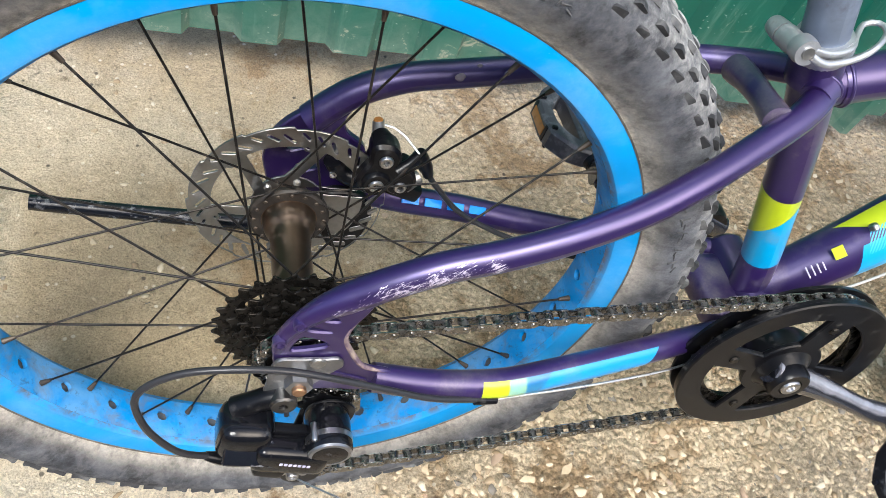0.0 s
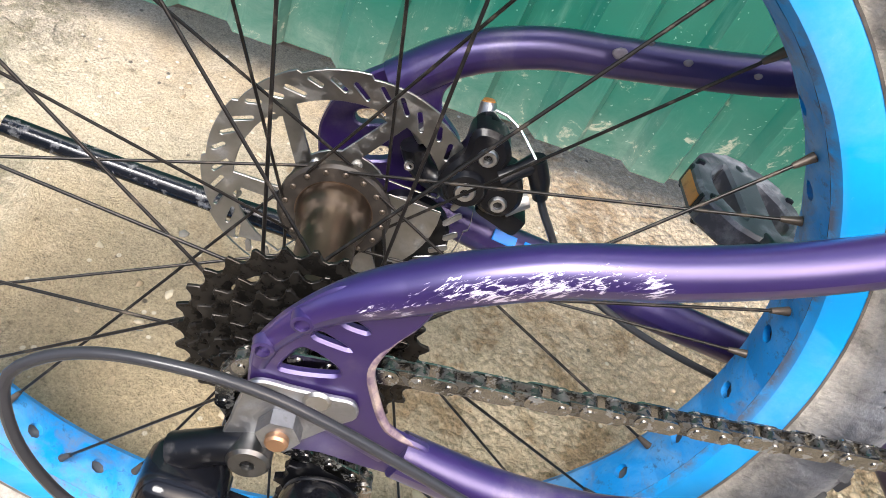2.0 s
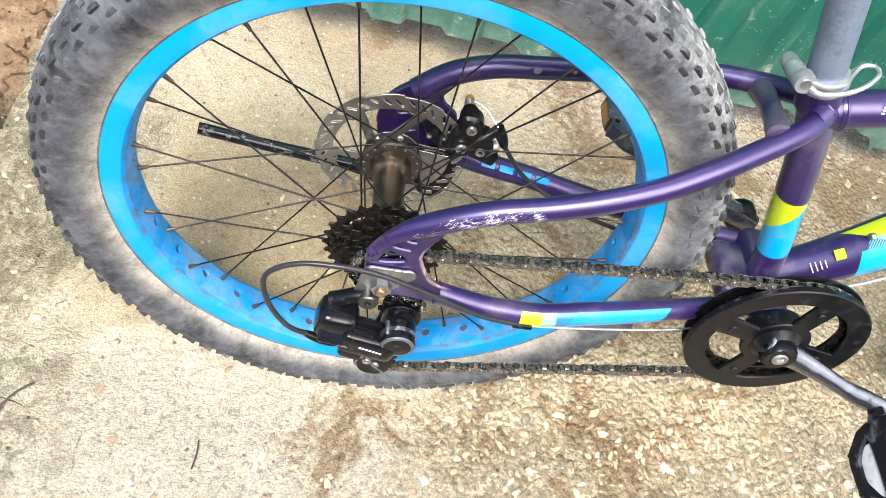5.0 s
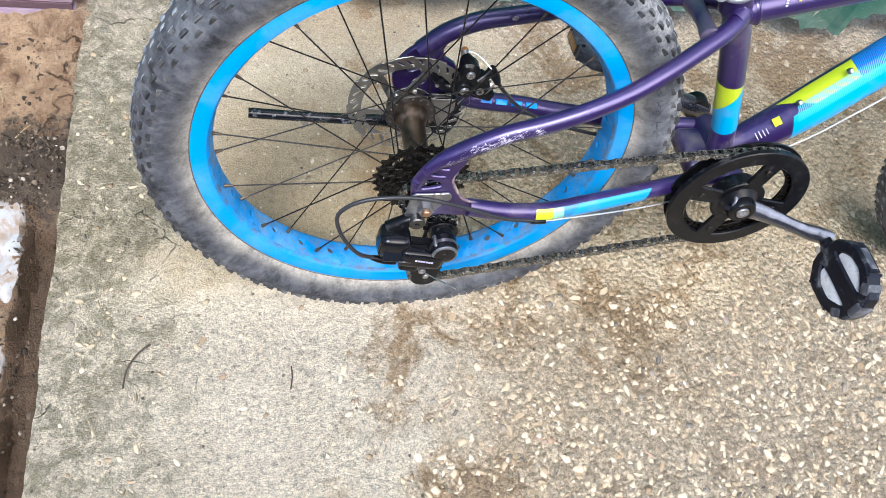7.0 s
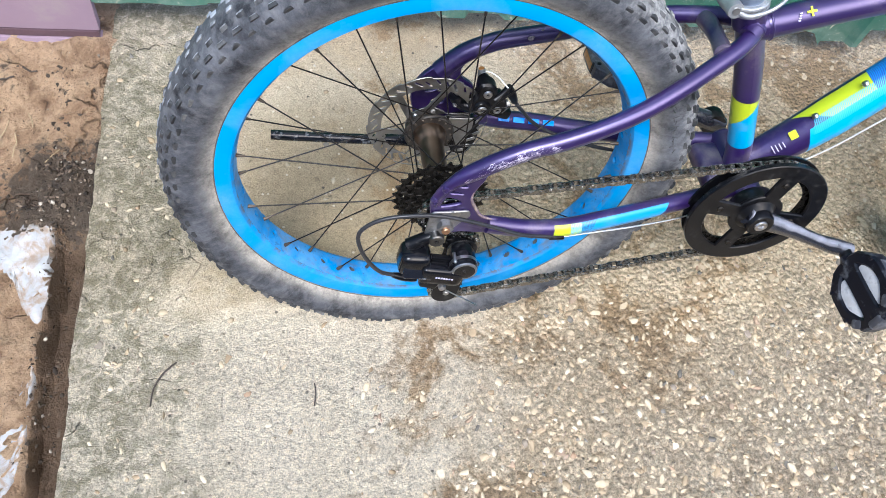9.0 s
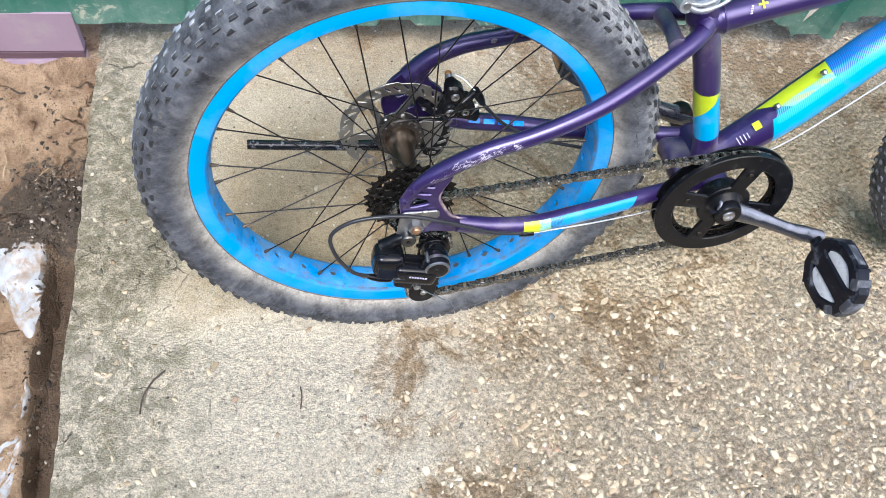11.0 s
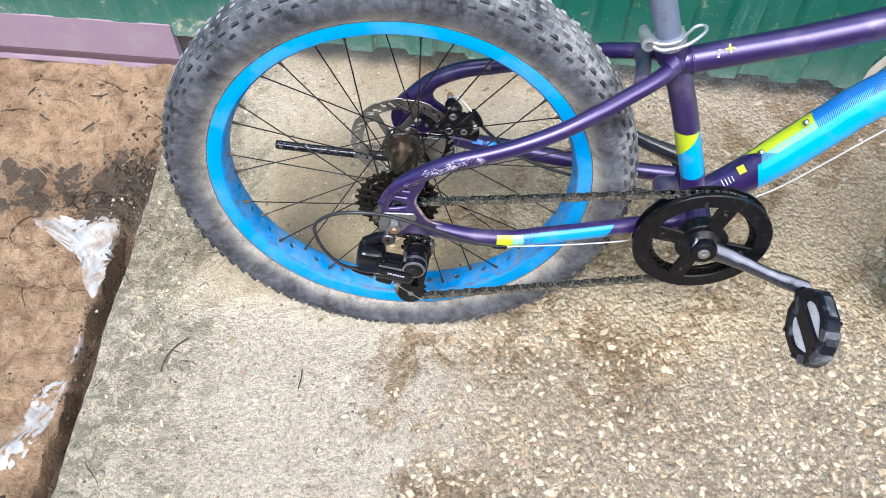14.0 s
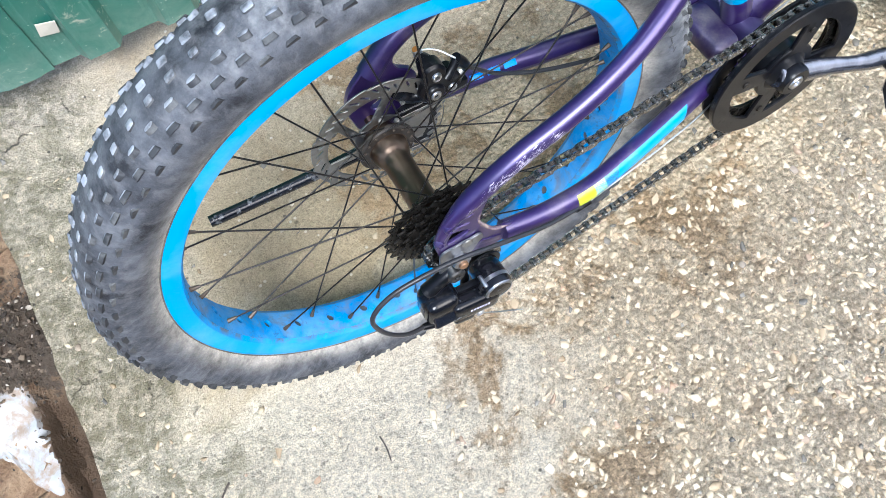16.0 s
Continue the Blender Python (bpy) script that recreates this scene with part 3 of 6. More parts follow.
M_LINK = plain("worn chain plate", (0.30, 0.295, 0.285), 0.20, 1.0, 0, 0.45, 260, (0.022, 0.018, 0.014), 0.3)
M_INNER = plain("greasy inner chain plate", (0.15, 0.145, 0.137), 0.26, 0.95, 0, 0.4, 300, (0.012, 0.010, 0.009), 0.4)
M_BLACK = plain("satin black plastic", (0.0035, 0.0037, 0.0050), 0.30, 0.0, 0.05, 0.3, 80, (0.060, 0.058, 0.056), 0.15)
M_GLOSS = plain("gloss black enamel", (0.0045, 0.0048, 0.0065), 0.17, 0.0, 0.25, 0.2, 60, (0.10, 0.09, 0.08), 0.05)
M_PEDAL = plain("black pedal plastic", (0.006, 0.0065, 0.011), 0.34, 0, 0.1, 0.25, 60, (0.16, 0.17, 0.19), 0.2)
M_PEDALD = plain("dusty pedal plastic", (0.045, 0.048, 0.06), 0.42, 0, 0, 0.4, 60, (0.30, 0.31, 0.34), 0.4)
M_PAD = plain("pale dusty plastic", (0.55, 0.55, 0.56), 0.6, 0, 0, 0.35, 70, (0.06, 0.06, 0.07), 0.2)
M_CRANK = crank_with_sheen()
M_CABLE = plain("black cable housing", (0.025, 0.025, 0.028), 0.32, 0, 0.2)
M_WIRE = plain("silver cable", (0.72, 0.72, 0.70), 0.3, 1.0)
M_WHITE = plain("pale cable housing", (0.45, 0.44, 0.42), 0.4)
M_AMBER = plain("amber reflector", (0.36, 0.15, 0.03), 0.3, 0, 0.3, 0.2, 150, (0.10, 0.08, 0.06), 0.5)
M_BRONZE = plain("bronze axle end", (0.42, 0.25, 0.15), 0.4, 0.9)
M_POST = plain("grey-blue seatpost", (0.20, 0.245, 0.33), 0.36, 0.5, 0, 0.6, 30, (0.03, 0.03, 0.045), 0.8)
M_DECAL = plain("blue decal", (0.0, 0.22, 0.78), 0.35)
M_LIME = plain("lime decal", LIME, 0.35)
M_PALE = plain("pale print", (0.45, 0.42, 0.55), 0.4)
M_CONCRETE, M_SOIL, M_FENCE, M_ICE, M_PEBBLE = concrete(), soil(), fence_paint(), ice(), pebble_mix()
M_STRIP = plain("mauve coated steel", (0.27, 0.195, 0.25), 0.4, 0.0, 0.1, 0.12, 20, (0.33, 0.29, 0.27), 0.3)
M_STRIPSHADE = plain("mauve steel in groove shade", (0.10, 0.06, 0.075), 0.5)
M_PATCH = plain("peeled pale patch", (0.50, 0.47, 0.40), 0.7, 0, 0, 0.2, 60)
M_TWIG = plain("dry twig", (0.06, 0.045, 0.035), 0.8)
M_STRAW = plain("dry straw", (0.40, 0.31, 0.18), 0.8)

for black in (M_BLACK, M_GLOSS, M_COG, M_SPOKE, M_PEDAL, M_CABLE, M_DARK):
    black.node_tree.nodes["Principled BSDF"].inputs["Specular IOR Level"].default_value = 0.20
M_PLASTER = plain("weathered plaster", (0.27, 0.275, 0.285), 0.9, 0, 0, 0.25, 3)


# ---- mesh helpers ----
def P(a, w, u):
    """Bicycle coordinates: a ahead of the rear axle, w out to the drive side, u up."""
    return Vector((a, -w, u))


def mesh(name, verts, faces, uvs=None, sharp=35):
    me = bpy.data.meshes.new(name)
    me.from_pydata([tuple(v) for v in verts], [], faces)
    if uvs is not None:
        lay = me.uv_layers.new(name="UVMap")
        for loop in me.loops:
            lay.data[loop.index].uv = uvs[loop.vertex_index]
    me.shade_smooth()
    me.set_sharp_from_angle(angle=radians(sharp))
    me.update()
    return me


def from_bm(name, bm, sharp=35):
    me = bpy.data.meshes.new(name)
    bmesh.ops.recalc_face_normals(bm, faces=bm.faces[:])
    bm.to_mesh(me)
    bm.free()
    me.shade_smooth()
    me.set_sharp_from_angle(angle=radians(sharp))
    return me


def part(name, me, material, parent, label="", m=None):
    """One mesh object under a thing or a part."""
    if not me.materials:
        me.materials.append(material)
    ob = new(name, me)
    ob.parent = parent
    if m is not None:
        ob.matrix_basis = m
    if parent is not None and parent.name == "bicycle":
        ob.matrix_basis = Matrix.Translation(SECTION) @ ob.matrix_basis
    if label:
        tagged(ob, label)
    return ob


REAR, FRONT, BRAKE, STAND = Vector((0, 0, 0)), Vector((-0.0025, 0.013, -0.003)), Vector((0.0025, 0.013, -0.0085)), Vector((0.0047, 0.008, -0.012))
SECTION = REAR     # how far the parts of the section that follows stand off


def spline(pts, step=0.006):
    """Points along a smooth curve through pts."""
    pts = [Vector(p) for p in pts]
    out = []
    for i in range(len(pts) - 1):
        p0, p1, p2, p3 = pts[max(i - 1, 0)], pts[i], pts[i + 1], pts[min(i + 2, len(pts) - 1)]
        n = max(1, round((p2 - p1).length / step))
        for k in range(n):
            t = k / n
            out.append(0.5 * (2 * p1 + (p2 - p0) * t + (2 * p0 - 5 * p1 + 4 * p2 - p3) * t * t + (3 * p1 - p0 - 3 * p2 + p3) * t ** 3))
    out.append(pts[-1])
    return out


def sweep(name, pts, rad, n=18, ref=(0, -1, 0), step=0.006, flat=1.0, smooth=True):
    """A tube along pts. rad: a radius, or radii along the way; flat: its width off the ref direction against that along it.
    UV: metres along, and the share of the turn from ref."""
    line = spline(pts, step) if smooth else [Vector(p) for p in pts]
    total = sum((b - a).length for a, b in zip(line, line[1:]))
    rads = rad if isinstance(rad, (list, tuple)) else [rad, rad]
    verts, uvs, faces, s = [], [], [], 0.0
    side = Vector(ref)
    for i, p in enumerate(line):
        d = (line[min(i + 1, len(line) - 1)] - line[max(i - 1, 0)]).normalized()
        side = (side - d * side.dot(d)).normalized()
        up = side.cross(d)
        if i:
            s += (p - line[i - 1]).length
        f = s / total * (len(rads) - 1)
        k = min(int(f), len(rads) - 2)
        r = rads[k] + (rads[k + 1] - rads[k]) * (f - k)
        for j in range(n + 1):
            g = 2 * math.pi * j / n
            verts.append(p + side * (r * math.cos(g)) - up * (r * flat * math.sin(g)))
            uvs.append((s, j / n))
    for i in range(len(line) - 1):
        for j in range(n):
            q = i * (n + 1) + j
            faces.append((q, q + n + 1, q + n + 2, q + 1))
    e = (len(line) - 1) * (n + 1)
    faces.append(tuple(range(n)))
    faces.append(tuple(e + j for j in reversed(range(n))))
    return mesh(name, verts, faces, uvs, 50)


def lathe(name, profile, a=0.0, u=0.0, n=48, closed=True):
    """A round piece about an axis across the bicycle at (a, u); profile: (radius, w)."""
    verts, faces, uvs = [], [], []
    m = len(profile)
    for i in range(n):
        g = 2 * math.pi * i / n
        for k, (r, w) in enumerate(profile):
            verts.append(P(a + r * math.cos(g), w, u + r * math.sin(g)))
            uvs.append((i / n, k / (m - 1)))
    for i in range(n):
        for k in range(m - 1 + closed):
            q, h = i * m, ((i + 1) % n) * m
            faces.append((q + k, h + k, h + (k + 1) % m, q + (k + 1) % m))
    return mesh(name, verts, faces, uvs)


def drum(name, r, w0, w1, a=0.0, u=0.0, n=24, edge=0.001):
    """A solid disc or pin with a broken edge."""
    return lathe(name, [(0.0001, w0), (r - edge, w0), (r, w0 + edge), (r, w1 - edge), (r - edge, w1), (0.0001, w1)], a, u, n, False)


def plate(name, outer, holes, w0, w1, edge=0.0006):
    """A flat piece with openings, in the plane of the wheels."""
    cu = bpy.data.curves.new(name, "CURVE")
    cu.dimensions, cu.fill_mode = "2D", "BOTH"
    cu.extrude, cu.bevel_depth, cu.bevel_resolution = abs(w1 - w0) / 2 - edge, edge, 0
    for loop in (outer, *holes):
        sp = cu.splines.new("POLY")
        sp.points.add(len(loop) - 1)
        for pt, (x, y) in zip(sp.points, loop):
            pt.co = (x, y, 0, 1)
        sp.use_cyclic_u = True
    ob = bpy.data.objects.new(name, cu)
    me = bpy.data.meshes.new_from_object(ob)
    bpy.data.objects.remove(ob)
    bpy.data.curves.remove(cu)
    me.transform(Matrix(((1, 0, 0, 0), (0, 0, -1, -(w0 + w1) / 2), (0, 1, 0, 0), (0, 0, 0, 1))))
    bm = bmesh.new()
    bm.from_mesh(me)
    bmesh.ops.remove_doubles(bm, verts=bm.verts[:], dist=1e-6)
    bm.to_mesh(me)
    bm.free()
    me.shade_smooth()
    me.set_sharp_from_angle(angle=radians(30))
    return me


def round_loop(pts, step=0.002):
    """A closed smooth outline through 2D points."""
    k = len(pts)
    out = []
    for i in range(k):
        p0, p1, p2, p3 = (np.array(pts[(i + j) % k], float) for j in (-1, 0, 1, 2))
        n = max(1, round(float(np.linalg.norm(p2 - p1)) / step))
        for j in range(n):
            t = j / n
            q = 0.5 * (2 * p1 + (p2 - p0) * t + (2 * p0 - 5 * p1 + 4 * p2 - p3) * t * t + (3 * p1 - p0 - 3 * p2 + p3) * t ** 3)
            out.append((float(q[0]), float(q[1])))
    return out


def circle(a, u, r, n=24, turn=0.0):
    return [(a + r * math.cos(turn + 2 * math.pi * i / n), u + r * math.sin(turn + 2 * math.pi * i / n)) for i in range(n)]


def slot(a, u, length, r, angle, n=6):
    """A rounded slot about (a, u)."""
    c, s = math.cos(angle), math.sin(angle)
    out = []
    for end in (1, -1):
        for i in range(n + 1):
            g = -math.pi / 2 + math.pi * i / n
            x, y = end * (length / 2 + r * math.cos(g)), end * r * math.sin(g)
            out.append((a + c * x - s * y, u + s * x + c * y))
    return out


def box(name, size, edge=0.002, m=None, seg=2, taper=None):
    """A block with rounded edges, about its middle; taper: scale of the top against the bottom."""
    bm = bmesh.new()
    bmesh.ops.create_cube(bm, size=1)
    for v in bm.verts:
        k = taper if taper and v.co.z > 0 else 1.0
        v.co = Vector((v.co.x * size[0] * k, v.co.y * size[1] * k, v.co.z * size[2]))
    bmesh.ops.bevel(bm, geom=bm.edges[:] + bm.verts[:], offset=edge, segments=seg, affect="EDGES", profile=0.6)
    if m is not None:
        bm.transform(m)
    return from_bm(name, bm)


# ---- ground, slab and fence ----
def smooth(x, lo, hi):
    t = min(1.0, max(0.0, (x - lo) / (hi - lo)))
    return t * t * (3 - 2 * t)


def nz(x, y, k, seed=0.0):
    return noise.noise(Vector((x * k, y * k, seed)))


def steps(lo, hi, fine, far_lo, far_hi, grow=1.35):
    """Fine even steps between lo and hi, wider and wider ones out to the far ends."""
    mid = list(np.arange(lo, hi + fine / 2, fine))
    out, left, d = [], [], fine
    x = mid[-1]
    while x < far_hi:
        d *= grow
        x = min(x + d, far_hi)
        out.append(x)
    x, d = mid[0], fine
    while x > far_lo:
        d *= grow
        x = max(x - d, far_lo)
        left.append(x)
    return left[::-1] + mid + out


def sheet(name, xs, ys, place, sharp=60):
    verts = [place(x, y) for y in ys for x in xs]
    k = len(xs)
    faces = [(j * k + i, j * k + i + 1, (j + 1) * k + i + 1, (j + 1) * k + i) for j in range(len(ys) - 1) for i in range(k - 1)]
    return verts, faces


def slab_edge(y):
    return -0.486 + 0.035 * (y - 0.2) + 0.006 * nz(0, y, 9, 3) + 0.003 * nz(0, y, 40, 5)


def soil_height(x, y):
    z = -0.082 + 0.065 * smooth(y, 0.22, 0.50) + 0.05 * smooth(y, 0.54, 0.70)
    near = 1 - smooth(math.hypot(x + 0.6, y - 0.1), 1.2, 3.0)
    z += near * (0.012 * nz(x, y, 7, 1) + 0.011 * nz(x, y, 21, 2) + 0.009 * nz(x, y, 55, 3) + 0.004 * nz(x, y, 110, 4))
    z += near * 0.015 * max(0.0, nz(x, y, 13, 9)) * smooth(y, 0.12, 0.25)
    heap = smooth(y, 0.15, 0.22) * (1 - smooth(y, 0.30, 0.38)) * smooth(x, -0.66, -0.58)
    z += heap * (0.006 + 0.010 * nz(x, y, 45, 31) + 0.006 * nz(x, y, 90, 32))
    e = slab_edge(y)
    gap = smooth(x, e - 0.072 - 0.014 * nz(x, y, 12, 4), e - 0.058 - 0.008 * nz(x, y, 30, 6)) * (1 - smooth(y, 0.12, 0.22))
    return z - 0.040 * gap


xs, ys = steps(-1.15, -0.40, 0.008, -60, 60), steps(-0.75, 0.75, 0.008, -60, 60)
v, f = sheet("ground", xs, ys, lambda x, y: (x, y, soil_height(x, y) - (0.03 if x > -0.43 and y < 0.5 else 0)))
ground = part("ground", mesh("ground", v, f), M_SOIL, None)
tagged(ground, "bare brown clay soil, cracked and damp, beside a concrete slab", "ground", kind="structure")


def slab_height(x, y):
    near = 1 - smooth(math.hypot(x - 0.3, y), 1.4, 3.0)
    z = near * (0.003 * nz(x, y, 5, 11) + 0.0016 * nz(x, y, 30, 12) + (0.0010 + 0.0026 * smooth(x * 0.3 - y, -0.02, 0.3)) * nz(x, y, 95, 13) + 0.0030 * smooth(x * 0.5 - y, 0.25, 0.55) * nz(x, y, 42, 17))
    pits = max(0.0, nz(x, y, 26, 14) - 0.35) * 0.010
    return z - near * pits


def slab_place(x, y):
    e = slab_edge(y)
    if x <= e + 0.001:
        return (e, y, slab_height(e, y) - 0.006)
    return (x, y, slab_height(x, y) - 0.006 * (1 - smooth(x, e, e + 0.03)))


xs = [-0.52] + [x for x in steps(-0.51, 1.25, 0.006, -0.51, 40)]
ys = steps(-0.80, 0.62, 0.006, -40, 0.95)
v, f = sheet("slab", xs, ys, slab_place)
k = len(xs)
base = len(v)
for j, y in enumerate(ys):
    v.append((slab_edge(y) + 0.004 + 0.004 * nz(1, y, 50, 8), y, -0.05))
    v.append((slab_edge(y) - 0.002, y, -0.16))
for j in range(len(ys) - 1):
    f.append((base + 2 * j, j * k, (j + 1) * k, base + 2 * j + 2))
    f.append((base + 2 * j + 1, base + 2 * j, base + 2 * j + 2, base + 2 * j + 3))
top_row = (len(ys) - 1) * k
b2 = len(v)
for x in xs:
    v.append((max(x, slab_edge(ys[-1])), ys[-1], -0.16))
for i in range(k - 1):
    f.append((top_row + i, b2 + i, b2 + i + 1, top_row + i + 1))
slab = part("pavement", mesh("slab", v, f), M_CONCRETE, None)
tagged(slab, "worn damp concrete slab with exposed pebbles and brown stains", "concrete slab", kind="structure")

# added wall behind the camera, never in view; it shapes the light from there
wall = part("unseen_wall", box("unseen_wall", (16.0, 0.25, 3.0), 0.01, pose(0.5, -3.7, 1.48)), M_PLASTER, None)
tagged(wall, "unseen plain plaster wall added behind the camera to shape the light", "wall", kind="structure")

FENCE_BEND = 0.048


def fence_y(x):
    return 0.504 - FENCE_BEND * x


RIB = 0.115


def rib_depth(x):
    """Trapezoid ribs, 9 mm deep."""
    t = ((x - 0.03) / RIB) % 1.0
    if t < 0.42:
        return 0.0
    if t < 0.50:
        return (t - 0.42) / 0.08
    if t < 0.88:
        return 1.0
    return max(0.0, 1 - (t - 0.88) / 0.08)


fence = new("fence")
tagged(fence, "green corrugated sheet-steel fence, splashed with mud along its foot", "fence", kind="structure")


def fence_panel(x0, x1, foot, off, deep=0.014):
    turns = [0.03 + RIB * (k + e) for k in range(int(x0 / RIB) - 2, int(x1 / RIB) + 2) for e in (0.001, 0.2, 0.42, 0.50, 0.69, 0.88, 0.96)]
    cols = [x0] + sorted(x for x in turns if x0 + 0.002 < x < x1 - 0.002) + [x1]
    rows = [0.0, 0.012, 0.06, 0.2, 0.6, 1.2, 1.75]
    verts, faces = [], []
    for back in (0.0, 0.0008):
        for h in rows:
            for x in cols:
                z0 = foot(x)
                dent = 0.002 * nz(x, h, 6, 21) * (1 - smooth(h, 0.0, 0.3))
                verts.append((x, fence_y(x) + off - deep * rib_depth(x) + dent + back, z0 + h))
    k, n = len(cols), len(cols) * len(rows)
    for r in range(len(rows) - 1):
        for i in range(k - 1):
            q = r * k + i
            faces.append((q, q + 1, q + k + 1, q + k))
            faces.append((n + q, n + q + k, n + q + k + 1, n + q + 1))
    for i in range(k - 1):
        faces.append((i, n + i, n + i + 1, i + 1))
    for r in range(len(rows) - 1):
        q = r * k
        faces.append((q, q + k, n + q + k, n + q))
        q += k - 1
        faces.append((q, n + q, n + q + k, q + k))
    return mesh("fence_panel", verts, faces, None, 20)


part("fence_panel", fence_panel(-3.2, -0.306, lambda x: 0.070 + 0.003 * nz(x, 0, 8, 31), 0.0, 0.003), M_FENCE, fence)
part("fence_panel", fence_panel(-0.316, 0.905, lambda x: 0.074 + 0.0025 * nz(x, 0, 5, 33) - 0.040 * smooth(x, 0.79, 0.83), 0.0025), M_FENCE, fence)
part("fence_panel", fence_panel(0.895, 3.4, lambda x: 0.078 + 0.005 * nz(x, 0, 6, 35), 0.006), M_FENCE, fence)


def strip_mesh(profile, x0, x1, n=24):
    """A long folded strip along the fence; profile: (y off the fence, z)."""
    verts, faces = [], []
    for i in range(n + 1):
        x = x0 + (x1 - x0) * i / n
        for y, z in profile:
            verts.append((x, fence_y(x) + y, z + 0.002 * nz(x, 0, 6, 41)))
    k = len(profile)
    for i in range(n):
        for j in range(k):
            q, h = i * k, (i + 1) * k
            faces.append((q + j, q + (j + 1) % k, h + (j + 1) % k, h + j))
    faces.append(tuple(range(k)))
    faces.append(tuple(reversed([n * k + j for j in range(k)])))
    return mesh("strip", verts, faces, None, 20)


strip = part("flashing_strip", strip_mesh([(-0.004, 0.095), (-0.010, 0.012), (-0.006, 0.009), (0.010, 0.009), (0.010, 0.095)], -3.0, -0.492), M_STRIP, None)
tagged(strip, "mauve coated steel flashing strip under the fence foot", "flashing", kind="structure")
# dark lip stands in for the shadow groove under the strip
part("lip", strip_mesh([(-0.012, 0.010), (-0.013, -0.002), (-0.012, -0.004), (0.008, -0.004), (0.008, 0.010)], -3.0, -0.494), M_STRIPSHADE, strip)
part("lip", strip_mesh([(-0.016, -0.005), (-0.019, -0.013), (-0.010, -0.016), (0.006, -0.005)], -3.0, -0.491), M_STRIP, strip)


def flat_patch(name, pts, off, mat, parent):
    """A thin piece of peeled coating on the fence; pts: (x, z)."""
    n = len(pts)
    verts = [(x, fence_y(x) - off - 0.007 * rib_depth(x), z) for x, z in pts] + [(x, fence_y(x) - off + 0.0015 - 0.007 * rib_depth(x), z) for x, z in pts]
    faces = [tuple(range(n)), tuple(reversed(range(n, 2 * n)))] + [(i, i + n, (i + 1) % n + n, (i + 1) % n) for i in range(n)]
    return part(name, mesh(name, verts, faces), mat, parent)


flat_patch("peeled_patch", [(-0.292, 0.146), (-0.268, 0.140), (-0.264, 0.165), (-0.288, 0.170)], 0.004, M_PATCH, fence)
flat_patch("peeled_patch", [(0.80, 0.066), (0.815, 0.062), (0.862, 0.155), (0.875, 0.205), (0.858, 0.20), (0.84, 0.15)], 0.004, M_PATCH, fence)
flat_patch("peeled_patch", [(0.785, 0.074), (0.792, 0.072), (0.825, 0.15), (0.82, 0.155)], 0.004, M_PATCH, fence)


def blob(name, pts, height, mat, label, cat, seed=0):
    """A low irregular cake lying on the soil; pts: its outline."""
    loop = round_loop(pts, 0.008)
    cx, cy = sum(p[0] for p in loop) / len(loop), sum(p[1] for p in loop) / len(loop)
    rings = [1.0, 0.97, 0.85, 0.65, 0.4, 0.2]
    verts, faces = [], []
    for r_i, r in enumerate(rings):
        for x, y in loop:
            w = 1 + (0.05 * nz(x, y, 40, seed) + 0.03 * nz(x, y, 95, seed + 2)) * r ** 4
            px, py = cx + (x - cx) * r * w, cy + (y - cy) * r * w
            top = height * min(1.0, r_i * 0.55) * (0.75 + 0.5 * nz(px, py, 18, seed + 1))
            verts.append((px, py, soil_height(px, py) - 0.004 + (top if r_i else -0.012)))
    n = len(loop)
    for r_i in range(len(rings) - 1):
        for i in range(n):
            q, h = r_i * n + i, r_i * n + (i + 1) % n
            faces.append((q, h, h + n, q + n))
    verts.append((cx, cy, soil_height(cx, cy) + height * 0.8))
    faces += [((len(rings) - 1) * n + i, (len(rings) - 1) * n + (i + 1) % n, len(verts) - 1) for i in range(n)]
    return tagged(part(name, mesh(name, verts, faces, None, 70), mat, None), label, cat)


ICE = [((-0.730, 0.180), (-0.656, 0.190), (-0.580, 0.196), (-0.556, 0.170), (-0.556, 0.107), (-0.562, 0.050), (-0.573, 0.020), (-0.595, 0.046), (-0.622, 0.103), (-0.683, 0.145)),
       ((-0.578, -0.040), (-0.566, -0.060), (-0.566, -0.090), (-0.576, -0.118), (-0.586, -0.085)),
       ((-0.572, -0.130), (-0.572, -0.167), (-0.584, -0.235), (-0.612, -0.292), (-0.640, -0.292), (-0.632, -0.209), (-0.610, -0.149))]
for outline, high, label in zip(ICE, (0.008, 0.004, 0.006), ("half-melted greyish ice patch on the soil", "last thin sliver of melting ice on the soil", "thin dirty strip of melting ice on the soil")):
    blob("ice_patch", outline, high, M_ICE, label, "ice", high * 500)

# ---- bicycle ----
bike = new("bicycle")
bike.matrix_world = pose(-0.004, 0.028, 0.325, -9.5, 0, 0)
tagged(bike, "purple mountain bicycle with fat muddy tyres and blue rims", "bicycle")
BIKE = bike.matrix_world.copy()
WC = -0.012       # middle plane of the rear wheel
FC = -0.006       # middle plane of the rear stays
AXLE = -0.0165     # height of the rear axle in the bicycle's frame
RIM_R, RIM_H, TYRE_R, TYRE_H = 0.2625, 0.024, 0.3235, 0.038


